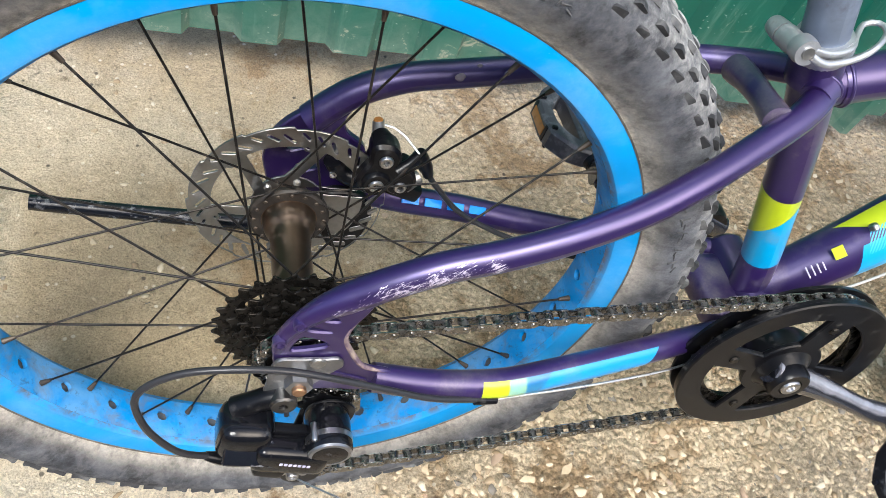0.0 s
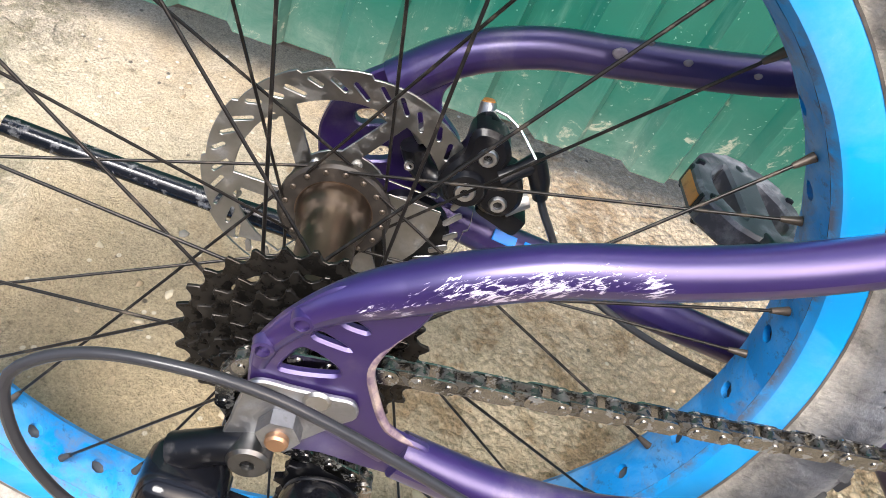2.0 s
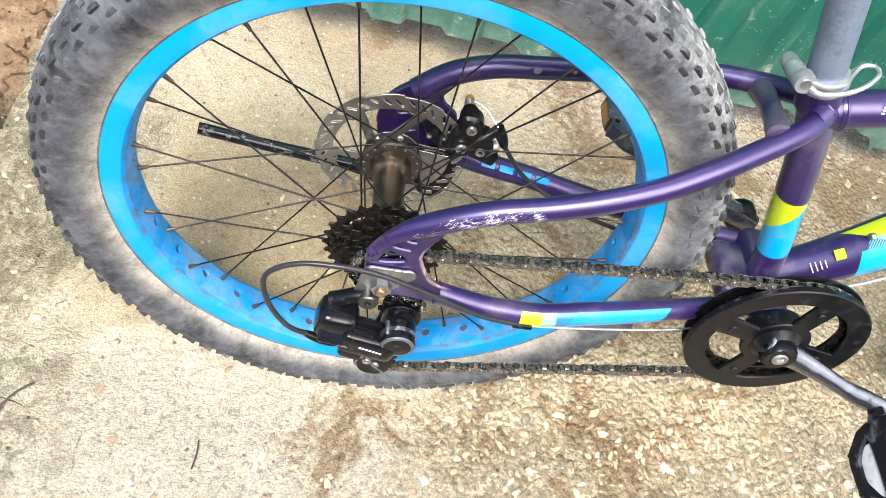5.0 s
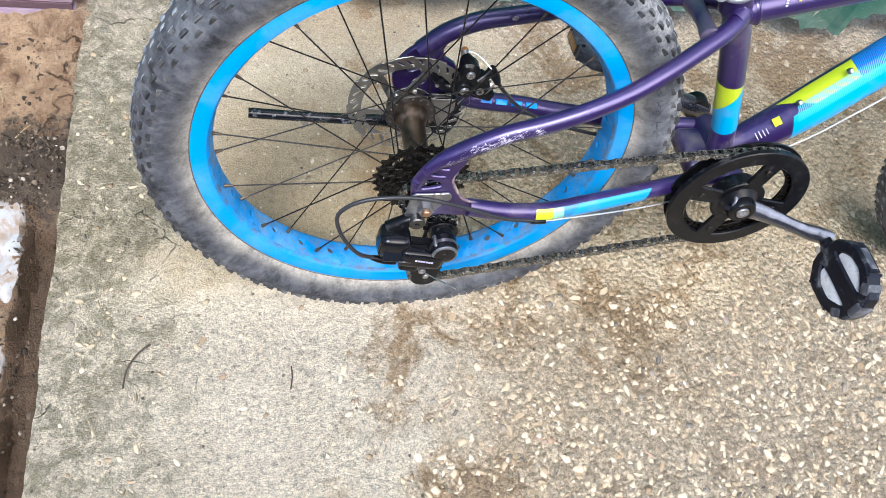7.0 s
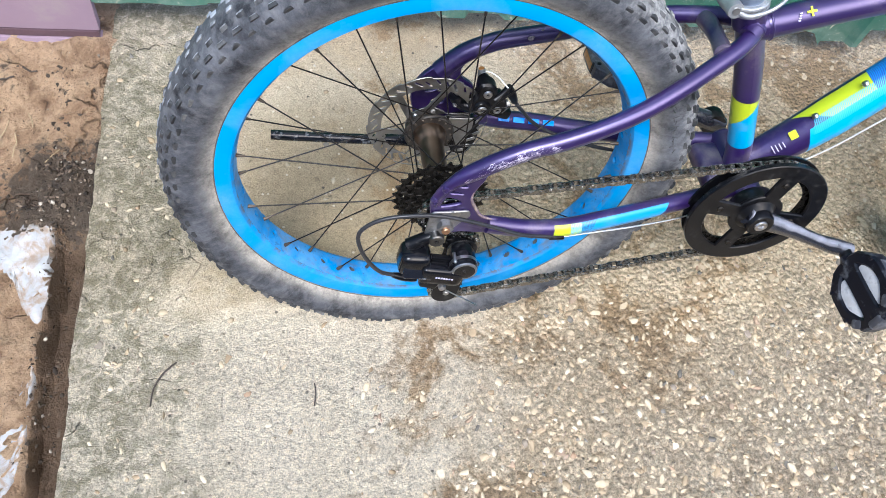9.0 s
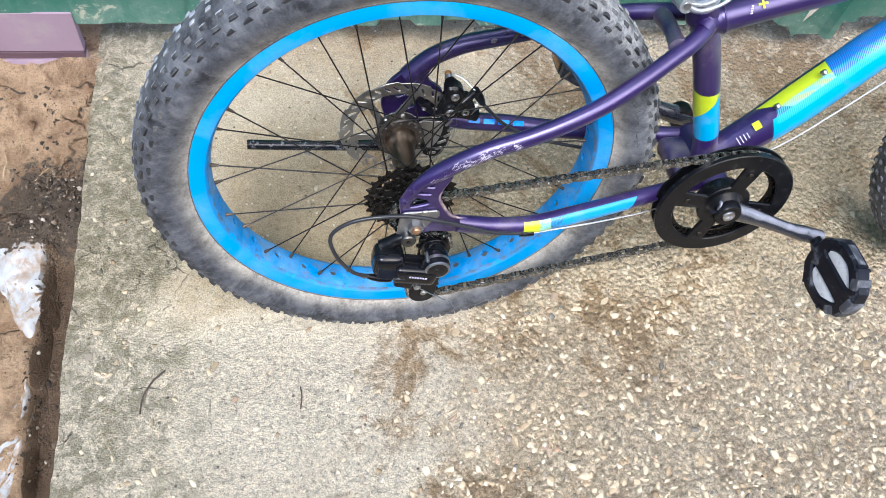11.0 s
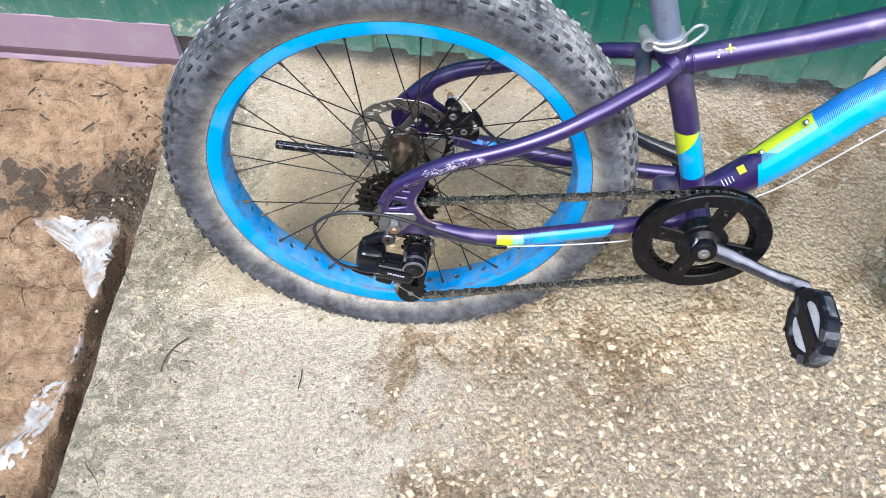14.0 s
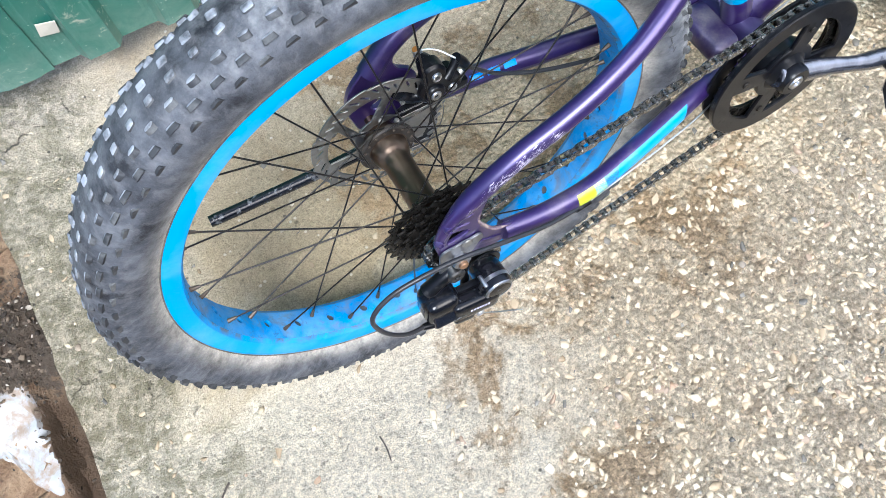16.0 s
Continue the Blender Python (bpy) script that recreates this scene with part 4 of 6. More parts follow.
def tyre_profile(r_out):
    """(radius, w) from the drive-side bead over the crown to the far bead."""
    half = [(RIM_R - 0.003, RIM_H - 0.0005), (RIM_R + 0.0015, RIM_H + 0.001), (RIM_R + 0.008, 0.0300), (RIM_R + 0.019, 0.0355), (RIM_R + 0.031, 0.0375), (r_out - 0.020, 0.0360), (r_out - 0.0105, 0.0300), (r_out - 0.0045, 0.0215),
            (r_out - 0.001, 0.0105), (r_out, 0.0)]
    pts = [(v.x, v.y) for v in spline([Vector((r, w, 0)) for r, w in half], 0.004)]
    return pts + [(r, -w) for r, w in reversed(pts[:-1])]


def make_wheel(prefix, a, u, wc, tyre_r, knob_count, knob_rows, sag, single_rows):
    """Tyre with knobs, rim with openings, spokes and nipples."""
    prof = [(r, w + wc) for r, w in tyre_profile(tyre_r)]
    me = lathe(prefix + "_tyre", prof, a, u, 128, False)
    if sag:
        for vert in me.vertices:
            z = (BIKE @ vert.co).z
            if z < 0.004:
                vert.co += BIKE.to_3x3().inverted() @ Vector((0, 0, (0.004 - z) * 0.9))
    tyre = part(prefix + "_tyre", me, M_WALL, bike, "fat black knobbly tyre grey with dust")
    bm = bmesh.new()
    bmesh.ops.create_cube(bm, size=1)
    for vert in bm.verts:
        k = 0.78 if vert.co.z > 0 else 1.0
        vert.co = Vector((vert.co.x * 0.0110 * k, vert.co.y * 0.0092 * k, vert.co.z * 0.0052))
    bmesh.ops.bevel(bm, geom=[e for e in bm.edges if max(v.co.z for v in e.verts) > 0], offset=0.0011, segments=1, affect="EDGES")
    knob = from_bm("tread_knob", bm, 50)
    knob.materials.append(M_TYRE)
    knob.materials.append(M_KNOBSIDE)
    # side faces take the darker material, painting shade between the knobs
    for face in knob.polygons:
        face.material_index = 1 if face.normal.z < 0.45 else 0
    rng = random.Random(7)
    rest_v, rest_f = [], []
    for i in range(knob_count):
        for row, (w, drop, lean, turn, size, high) in enumerate(knob_rows):
            r = tyre_r - drop - 0.0012
            th = 2 * math.pi * (i + 0.5 * (row % 2)) / knob_count
            m = pose(a, -wc, u) @ Matrix.Rotation(-th, 4, "Y") @ Matrix.Translation((r, -w, 0)) @ Matrix.Rotation(math.pi / 2, 4, "Y")
            m = m @ Matrix.Rotation(-lean, 4, "X") @ Matrix.Rotation(turn + 0.10 * rng.uniform(-1, 1), 4, "Z") @ Matrix.Diagonal((size * rng.uniform(0.9, 1.1), size, high, 1))
            spot = BIKE @ (m @ Vector((0, 0, 0.003)))
            if sag and spot.z < 0.004:
                continue
            if row < single_rows:
                part("tread_knob", knob, M_TYRE, tyre, m=m)
            else:
                q = len(rest_v)
                rest_v += [m @ vert.co for vert in knob.vertices]
                rest_f += [tuple(q + k for k in face.vertices) for face in knob.polygons]
    if rest_v:
        me = mesh("tread", rest_v, rest_f, None, 30)
        me.materials.append(M_TYRE)
        me.materials.append(M_KNOBSIDE)
        n = len(knob.polygons)
        for face in me.polygons:
            face.material_index = knob.polygons[face.index % n].material_index
        tagged(part("tread", me, M_TYRE, tyre), kind="stuff")
    return tyre


KNOB_ROWS = [(0.0072, 0.0005, 0.10, 0.10, 0.95, 1.0), (0.0195, 0.0040, 0.42, -0.22, 1.0, 1.0), (0.0292, 0.0104, 0.85, 0.16, 1.0, 1.0), (0.0348, 0.0192, 1.20, -0.25, 0.9, 0.7),
             (-0.0072, 0.0005, -0.10, -0.10, 0.95, 1.0), (-0.0195, 0.0040, -0.42, 0.22, 1.0, 1.0), (-0.0292, 0.0104, -0.85, -0.16, 1.0, 1.0), (-0.0348, 0.0192, -1.20, 0.25, 0.9, 0.7)]
make_wheel("rear", 0.0, AXLE, WC, TYRE_R, 86, KNOB_ROWS, True, 3)

# rim: two side walls and a bed with round openings between the spoke holes
part("tyre_bead", lathe("tyre_bead", [(RIM_R - 0.001, WC + RIM_H + 0.0008), (RIM_R + 0.0002, WC + RIM_H + 0.0014), (RIM_R + 0.0003, WC + RIM_H + 0.0012), (RIM_R + 0.0006, WC + RIM_H)], 0, AXLE, 128), M_BEAD, bike)
rim = part("rear_rim", lathe("rear_rim", [(RIM_R, WC + RIM_H), (RIM_R - 0.004, WC + RIM_H + 0.0015), (RIM_R - 0.019, WC + RIM_H - 0.001), (RIM_R - 0.0225, WC + RIM_H - 0.006),
                                          (RIM_R - 0.019, WC + RIM_H - 0.008), (RIM_R, WC + RIM_H - 0.003)], 0, AXLE, 160), M_RIM, bike, "bright blue painted rim")
part("rim_wall", lathe("rim_wall", [(RIM_R, WC - RIM_H), (RIM_R - 0.004, WC - RIM_H - 0.0015), (RIM_R - 0.019, WC - RIM_H + 0.001), (RIM_R - 0.0225, WC - RIM_H + 0.006),
                                    (RIM_R - 0.019, WC - RIM_H + 0.008), (RIM_R, WC - RIM_H + 0.003)], 0, AXLE, 160), M_RIM, rim)
HOLE0, PITCH = radians(-1.5), 2 * math.pi / 32
BED_H = RIM_H - 0.006


def bed_point(th, w):
    x = abs(w) / BED_H
    r = RIM_R - 0.026 + 0.0035 * x * x
    return P(r * math.cos(th), w + WC, AXLE + r * math.sin(th))


verts, faces = [], []
hole_r = 0.0052
for i in range(32):
    c = HOLE0 + i * PITCH
    half = PITCH / 2
    outer = []
    for dth, w in ((half, 0), (half, BED_H), (0, BED_H), (-half, BED_H), (-half, 0), (-half, -BED_H), (0, -BED_H), (half, -BED_H)):
        outer.append((dth, w))
    q = len(verts)
    order = [0, 1, 2, 3, 4, 5, 6, 7]
    for dth, w in outer:
        verts.append(bed_point(c + dth, w))
    mids = []
    for j in range(8):
        g = math.pi / 4 * j
        mids.append((1.9 * hole_r * math.cos(g) / 0.236, 1.9 * hole_r * math.sin(g)))
    for dth, w in mids:
        verts.append(bed_point(c + dth, w))
    for dth, w in mids:
        verts.append(bed_point(c + dth / 1.9, w / 1.9))
    for dth, w in mids:
        p = bed_point(c + dth / 1.9, w / 1.9)
        verts.append(p + (p - P(0, w + WC, AXLE)).normalized() * 0.004)
    for j in range(8):
        n = (j + 1) % 8
        faces.append((q + j, q + n, q + 8 + n, q + 8 + j))
        faces.append((q + 8 + j, q + 8 + n, q + 16 + n, q + 16 + j))
        faces.append((q + 16 + j, q + 16 + n, q + 24 + n, q + 24 + j))
part("rim_bed", mesh("rim_bed", verts, faces, None, 50), M_RIMBED, rim, "blue rim bed with round openings and road dust")
part("rim_tape", lathe("rim_tape", [(RIM_R - 0.0185, WC + BED_H - 0.001), (RIM_R - 0.0215, WC), (RIM_R - 0.0185, WC - BED_H + 0.001)], 0, AXLE, 96, False), M_TAPE, rim)

# hub, spokes, rotor
HUB_R = [(0.0062, -0.107), (0.0062, -0.088), (0.017, -0.086), (0.021, -0.072), (0.024, -0.067), (0.030, -0.066), (0.0315, -0.062), (0.0305, -0.0595), (0.0210, -0.0588), (0.0208, -0.0560), (0.0203, -0.0522), (0.0195, -0.0488), (0.0184, -0.0462), (0.0172, -0.0440), (0.0163, -0.0415), (0.0158, -0.038),
         (0.0156, -0.033), (0.0154, -0.027), (0.0154, 0.018), (0.018, 0.024), (0.025, 0.027), (0.026, 0.031), (0.019, 0.034), (0.017, 0.072), (0.010, 0.076), (0.010, 0.08)]
hub = part("rear_hub", lathe("rear_hub", HUB_R, 0, AXLE, 48, False), M_HUB, bike, "dirty dark hub shell")
part("hub_flange", lathe("hub_flange", [(0.0218, -0.0588), (0.0300, -0.0588), (0.0318, -0.0605), (0.0318, -0.0640), (0.0300, -0.0650), (0.0218, -0.0650)], 0, AXLE, 48), M_FLANGE, hub, "dusty dark hub flange")
for kk in range(16):
    th = 2 * math.pi * kk / 16
    part("spoke_head", drum("spoke_head", 0.0017, -0.0592, -0.0578, 0.0272 * math.cos(th), AXLE + 0.0272 * math.sin(th), 10, 0.0006), M_NIPPLE, hub)
FLANGE_L, FLANGE_R = (0.028, -0.062), (0.0235, 0.029)
for kk in range(32):
    th = radians(4.1) + (kk - 16) * PITCH
    near = (kk - 16) % 2 == 1
    j = (kk // 2)
    fr, fw = FLANGE_R if near else FLANGE_L
    cross = radians(67.5) * (1 if j % 2 else -1) * (-1 if near else 1)
    hw_off = fw + (0.0022 if j % 2 else -0.0022)
    p_hub = P(fr * math.cos(th + cross), hw_off, AXLE + fr * math.sin(th + cross))
    rn = RIM_R - 0.0262
    side = 0.007 if near else -0.007
    p_rim = P(rn * math.cos(th), WC + side, AXLE + rn * math.sin(th))
    part("spoke", sweep("spoke", [p_hub, p_rim], 0.00092, 8, (0.3, 0.2, 0.9), 0.2), M_SPOKE, bike)
    d = (p_hub - p_rim).normalized()
    part("nipple", sweep("nipple", [p_rim - d * 0.001, p_rim + d * 0.003, p_rim + d * 0.009], [0.0026, 0.0020, 0.0015], 8, (0.3, 0.2, 0.9), 0.02), M_NIPPLE, bike)

ROTOR_R, ROTOR_W = 0.077, -0.079


def polar(r, g):
    return (r * math.cos(g), AXLE + r * math.sin(g))


outer = []
for i in range(240):
    g = 2 * math.pi * i / 240
    wave = (g * 12 / (2 * math.pi)) % 1.0
    outer.append(polar(ROTOR_R - 0.0024 * (wave ** 1.5) + 0.0012, g))
holes = []
for i in range(36):
    g = 2 * math.pi * (i + 0.35) / 36
    c = polar(ROTOR_R - 0.0080 + 0.0016 * (i % 3 - 1), g)
    holes.append(slot(c[0], c[1], (0.0098, 0.0086, 0.0064)[i % 3], 0.0016, g + 0.85))
for i in range(6):
    holes.append(circle(*polar(ROTOR_R - 0.0185, 2 * math.pi * i / 6 + 0.36), 0.0024, 10))
for i in range(6):
    g0, g1 = 2 * math.pi * i / 6 + 0.11, 2 * math.pi * (i + 1) / 6 - 0.06
    loop = [polar(ROTOR_R - 0.0170 - (0.004 if k == 0 else 0.0), g0 + (g1 - g0) * k / 6 + 0.17) for k in range(7)] + [polar(0.0285, g1 + 0.36 - (g1 - g0 - 0.22) * k / 3) for k in range(4)]
    holes.append(loop)
holes.append(circle(0, AXLE, 0.0185, 32))
part("brake_mount", plate("brake_mount", round_loop([(0.0284, -0.0221), (0.0536, -0.016), (0.07, -0.0312), (0.0693, -0.0597), (0.0577, -0.0813), (0.0375, -0.0738)]), [], -0.098, -0.088, 0.0015), M_BLACK, bike, "black brake mount plate behind the rotor")
rotor = part("brake_rotor", plate("brake_rotor", outer, holes, ROTOR_W - 0.0009, ROTOR_W + 0.0009, 0.0003), M_ROTOR, bike, "slotted steel disc brake rotor")
for i in range(6):
    c = polar(0.023, 2 * math.pi * i / 6 + 0.3)
    part("rotor_bolt", drum("rotor_bolt", 0.0032, ROTOR_W - 0.003, ROTOR_W + 0.003, c[0], c[1], 12), M_STEEL, rotor)

# sprockets
cassette = None
TEETH = (28, 24, 21, 18, 16, 14, 12)


def sprocket(teeth, w, thick=0.0019, turn=0.0, root=0.6, holes=()):
    rp = teeth * 0.0127 / (2 * math.pi)
    loop = []
    for i in range(teeth):
        for f, r in ((0.0, rp - 0.0036), (0.22, rp - 0.0030), (0.36, rp - 0.0002), (0.46, rp + 0.0016), (0.58, rp + 0.0012), (0.74, rp - 0.0020)):
            loop.append(polar(r, 2 * math.pi * (i + f) / teeth + turn))
    return plate("sprocket", loop, [circle(0, AXLE, 0.0165, 24)] + list(holes), w - thick / 2, w + thick / 2, 0.0003)


for i, n in enumerate(TEETH):
    w = 0.0425 + 0.0050 * i
    rp = n * 0.0127 / (2 * math.pi)
    holes = []
    if i == 0:
        holes = [slot(*polar(0.5 * (rp + 0.018) + 0.003, 2 * math.pi * k / 8), 0.010, 0.005, 2 * math.pi * k / 8 + math.pi / 2) for k in range(8)]
    me = sprocket(n, w, turn=0.11 * i, holes=holes)
    if cassette is None:
        cassette = part("cassette", me, M_COG, bike, "oily dark seven-sprocket cassette")
    else:
        part("sprocket", me, M_COG, cassette)
        part("spacer", drum("spacer", rp * 0.72, w - 0.0042, w - 0.001, 0, AXLE, 24), M_COG, cassette)
part("lockring", drum("lockring", 0.0135, 0.070, 0.0745, 0, AXLE, 24), M_COG, cassette)

# rear frame triangle
STAY_R = [(0.030, 0.0855, 0.0690), (0.048, 0.086, 0.0810), (0.078, 0.086, 0.096), (0.118, 0.085, 0.109), (0.158, 0.083, 0.124), (0.2, 0.078, 0.141),
          (0.24, 0.068, 0.159), (0.275, 0.055, 0.1735), (0.305, 0.042, 0.1855), (0.322, 0.031, 0.1925), (0.336, 0.017, 0.1975)]
STAY_L = [(0.010, 0.085, 0.056), (0.04, 0.087, 0.083), (0.078, 0.087, 0.101), (0.118, 0.086, 0.110), (0.158, 0.084, 0.119), (0.2, 0.080, 0.131),
          (0.24, 0.072, 0.147), (0.275, 0.058, 0.160), (0.305, 0.044, 0.169), (0.322, 0.031, 0.177), (0.336, 0.014, 0.186)]
CSTAY_R = [(0.052, 0.086, -0.027), (0.10, 0.088, -0.036), (0.15, 0.087, -0.039), (0.20, 0.080, -0.038), (0.27, 0.068, -0.040), (0.34, 0.055, -0.042), (0.402, 0.044, -0.043)]
CSTAY_L = [(0.048, 0.087, -0.016), (0.10, 0.088, -0.029), (0.15, 0.087, -0.036), (0.20, 0.080, -0.041), (0.27, 0.068, -0.045), (0.34, 0.055, -0.046), (0.402, 0.044, -0.043)]
part("seatstay", sweep("seatstay", [P(a, FC + p - 0.013 * smooth(a, 0.12, 0.34), u - 0.003 * smooth(a, 0.12, 0.34)) for a, p, u in STAY_R], [0.0105, 0.0102, 0.010, 0.0100, 0.0102], 20, (0, -1, 0)), M_SCUFF, bike, "chipped purple drive-side seatstay")
part("seatstay", sweep("seatstay", [P(a + 0.002 - 0.004 * smooth(a, 0.2, 0.336), FC - p - 0.015 + 0.002 * smooth(a, 0.2, 0.336), u - 0.009 + 0.006 * smooth(a, 0.2, 0.336)) for a, p, u in STAY_L], [0.0125, 0.0115, 0.011, 0.0105, 0.0102], 20, (0, -1, 0)), M_PURPLE, bike)
part("chainstay", sweep("chainstay", [P(a, FC + p - 0.013 * smooth(a, 0.15, 0.40), u - 0.003 * smooth(a, 0.15, 0.40)) for a, p, u in CSTAY_R], [0.0105, 0.0112, 0.0112, 0.011, 0.011], 20, (0, -1, 0), flat=1.1), M_CHAINSTAY, bike, "purple chainstay with lime and cyan stripes")
part("chainstay", sweep("chainstay", [P(a + 0.0025, FC - p - 0.013, u - 0.0085 + 0.0055 * smooth(a, 0.2, 0.40)) for a, p, u in CSTAY_L], [0.0115, 0.0118, 0.0118, 0.0115, 0.011], 20, (0, -1, 0), flat=1.1), M_PURPLE, bike)
DROP = [(-0.019, 0.009), (-0.0195, 0.0165), (-0.0187, 0.0242), (-0.0124, 0.0389), (-0.0056, 0.049), (0.003, 0.0598), (0.0122, 0.0645), (0.028, 0.070), (0.038, 0.064), (0.0370, 0.0544),
        (0.0297, 0.0393), (0.0255, 0.0246), (0.0313, 0.0091), (0.0427, -0.010), (0.062, -0.0175), (0.066, -0.0275), (0.060, -0.0375), (0.0421, -0.0378), (0.0196, -0.035), (0.0039, -0.0366),
        (-0.006, -0.028), (-0.0158, -0.0095)]
WIN = [[(-0.008, 0.0105), (-0.0065, 0.0215), (-0.001, 0.0275), (0.0132, 0.0215), (0.0145, 0.0145)],
       [(-0.0006, 0.0355), (0.0032, 0.0383), (0.0160, 0.0330), (0.0147, 0.0306), (0.0012, 0.0326)],
       [(0.0077, 0.0470), (0.0125, 0.0487), (0.0205, 0.0452), (0.0195, 0.0421), (0.0103, 0.0431)]]
part("dropout", plate("dropout", round_loop(DROP), [round_loop(h, 0.0015) for h in WIN], FC + 0.0842, FC + 0.089, 0.0012), M_PURPLE, bike, "purple drive-side dropout plate with cut-outs")
part("dropout_rim", sweep("dropout_rim", [P(0.036, FC + 0.0855, 0.0728), P(0.022, FC + 0.0855, 0.0640), P(0.007, FC + 0.0860, 0.0535), P(-0.006, FC + 0.0865, 0.0395), P(-0.0142, FC + 0.0865, 0.0240), P(-0.0162, FC + 0.0860, 0.010)],
                                  [0.0104, 0.0100, 0.0082, 0.0064, 0.0052, 0.0040], 16), M_SCUFFD, bike)
for a, u in ((-0.0052, 0.0430), (-0.0165, 0.0240)):
    part("dropout_boss", lathe("dropout_boss", [(0.0026, FC + 0.088), (0.0030, FC + 0.0935), (0.0044, FC + 0.0930), (0.0050, FC + 0.088)], a, u, 20, True), M_PURPLE, bike)
DROP_L = [(-0.019, 0.0), (-0.022, 0.02), (-0.014, 0.045), (0.004, 0.064), (0.028, 0.078), (0.040, 0.072), (0.036, 0.060), (0.040, 0.046), (0.056, 0.030), (0.060, 0.0), (0.066, -0.020), (0.064, -0.0375),
          (0.030, -0.036), (0.0, -0.032), (-0.014, -0.018)]
SECTION = Vector((0.0025, 0, -0.0085))
part("dropout", plate("dropout", round_loop(DROP_L), [slot(0.0031, 0.032, 0.009, 0.0060, 0.35), slot(0.0121, 0.0092, 0.009, 0.0060, 0.35)], FC - 0.104, FC - 0.096, 0.0012), M_PURPLE, bike, "purple brake-side dropout plate with openings")

SECTION = REAR
part("worn_edge", sweep("worn_edge", [P(0.0365, FC + 0.0870, 0.0500), P(0.0297, FC + 0.0876, 0.0393), P(0.0262, FC + 0.0878, 0.0246), P(0.0316, FC + 0.0878, 0.0091), P(0.0430, FC + 0.0878, -0.0097), P(0.060, FC + 0.0880, -0.0172)],
                                [0.0006, 0.0016, 0.0020, 0.0021, 0.0020, 0.0010], 10, (0, -1, 0), 0.003), M_WORN, bike, "worn bare edge of the drive-side dropout")
part("dropout_rib", box("dropout_rib", (0.030, 0.0020, 0.0075), 0.0009, pose(0.0330, -(FC + 0.0893), -0.0215, 0, 24, 0)), M_PURPLE, bike)

# axle nuts, hanger and its bolt
HANGER = [(-0.016, 0.004), (0.000, 0.005), (0.014, 0.005), (0.024, 0.005), (0.027, -0.003), (0.020, -0.011), (0.010, -0.024), (0.0, -0.033), (-0.012, -0.040), (-0.022, -0.038), (-0.021, -0.022), (-0.020, -0.010)]
hanger = part("derailleur_hanger", plate("derailleur_hanger", round_loop(HANGER), [], FC + 0.0895, FC + 0.0925, 0.0008), M_ZINC, bike, "grey steel derailleur hanger plate")
part("hanger_bolt", drum("hanger_bolt", 0.0058, FC + 0.092, FC + 0.0945, 0.0100, 0.0030, 20, 0.0012), M_STEEL, hanger)
for s, w0 in ((1, FC + 0.0895), (-1, FC - 0.1055)):
    part("axle_nut", lathe("axle_nut", [(0.0005, w0), (0.0118, w0), (0.0122, w0 + s * 0.003), (0.0095, w0 + s * 0.0034), (0.0095, w0 + s * 0.011), (0.0078, w0 + s * 0.0115), (0.0005, w0 + s * 0.0115)], -0.001, AXLE, 6, False),
         M_ZINC, bike, "zinc-plated axle nut")
    part("axle_end", drum("axle_end", 0.0050, w0 + s * 0.002, w0 + s * 0.0150, -0.001, AXLE, 20, 0.001), M_BRONZE, bike, "bronze-coloured axle end")
    part("axle_washer", drum("axle_washer", 0.0125, w0 - s * 0.0002, w0 + s * 0.0022, -0.001, AXLE, 28, 0.0004), M_ZINC, bike)

# front triangle
SECTION = FRONT
BB = (0.4145, -0.043)
part("seat_tube", sweep("seat_tube", [P(0.322, 0, 0.225), P(0.354, 0, 0.150), P(0.381, 0, 0.073), P(0.405, 0, 0.0), P(0.4145, 0, -0.043)], 0.0165, 28, (0, -1, 0)), M_SEAT, bike, "purple seat tube with a lime and cyan band")
part("seat_tube_collar", sweep("seat_tube_collar", [P(0.322, 0, 0.225), P(0.333, 0, 0.196)], 0.0185, 28, (0, -1, 0), 0.004), M_PURPLE, bike)
part("top_tube", sweep("top_tube", [P(0.340, 0, 0.190), P(0.419, 0, 0.2115), P(0.50, 0, 0.234), P(0.60, 0, 0.268), P(0.80, 0, 0.345)], [0.0165, 0.0170, 0.0185, 0.020, 0.022], 28, (0, -1, 0)), M_PURPLE, bike, "purple metallic top tube")
part("down_tube", sweep("down_tube", [P(0.4145, 0, -0.043), P(0.487, 0, 0.024), P(0.553, 0, 0.102), P(0.600, 0, 0.155), P(0.795, 0, 0.335)], [0.021, 0.0270, 0.0260, 0.0255, 0.0245], 32, (0, -1, 0)), M_DOWN, bike,
     "down tube with lime, cyan and purple stripes")
part("head_tube", sweep("head_tube", [P(0.782, 0, 0.385), P(0.815, 0, 0.295)], 0.024, 24, (0, -1, 0)), M_PURPLE, bike)
part("bottom_bracket_shell", lathe("bottom_bracket_shell", [(0.0005, -0.056), (0.018, -0.056), (0.021, -0.052), (0.021, 0.046), (0.018, 0.052), (0.0005, 0.052)], *BB, 32, False), M_PURPLE, bike)
part("stay_bridge", sweep("stay_bridge", [P(0.308, -0.042, 0.168), P(0.305, -0.018, 0.174), P(0.300, 0.010, 0.180), P(0.295, 0.036, 0.184)], [0.0115, 0.0095, 0.0090, 0.0105], 18, (0, 0, 1)), M_DUSTY, bike, "mud-dusted seatstay bridge")
for s in (-0.014, 0.004):
    part("bridge_hole", drum("bridge_hole", 0.0028, 0.0, 0.0045, 0, 0, 14, 0.0006), M_DARK, bike, m=pose(0.3035 - 0.15 * (s + 0.014), -s, 0.1835 + 0.2 * (s + 0.014), 90, 0, 0))
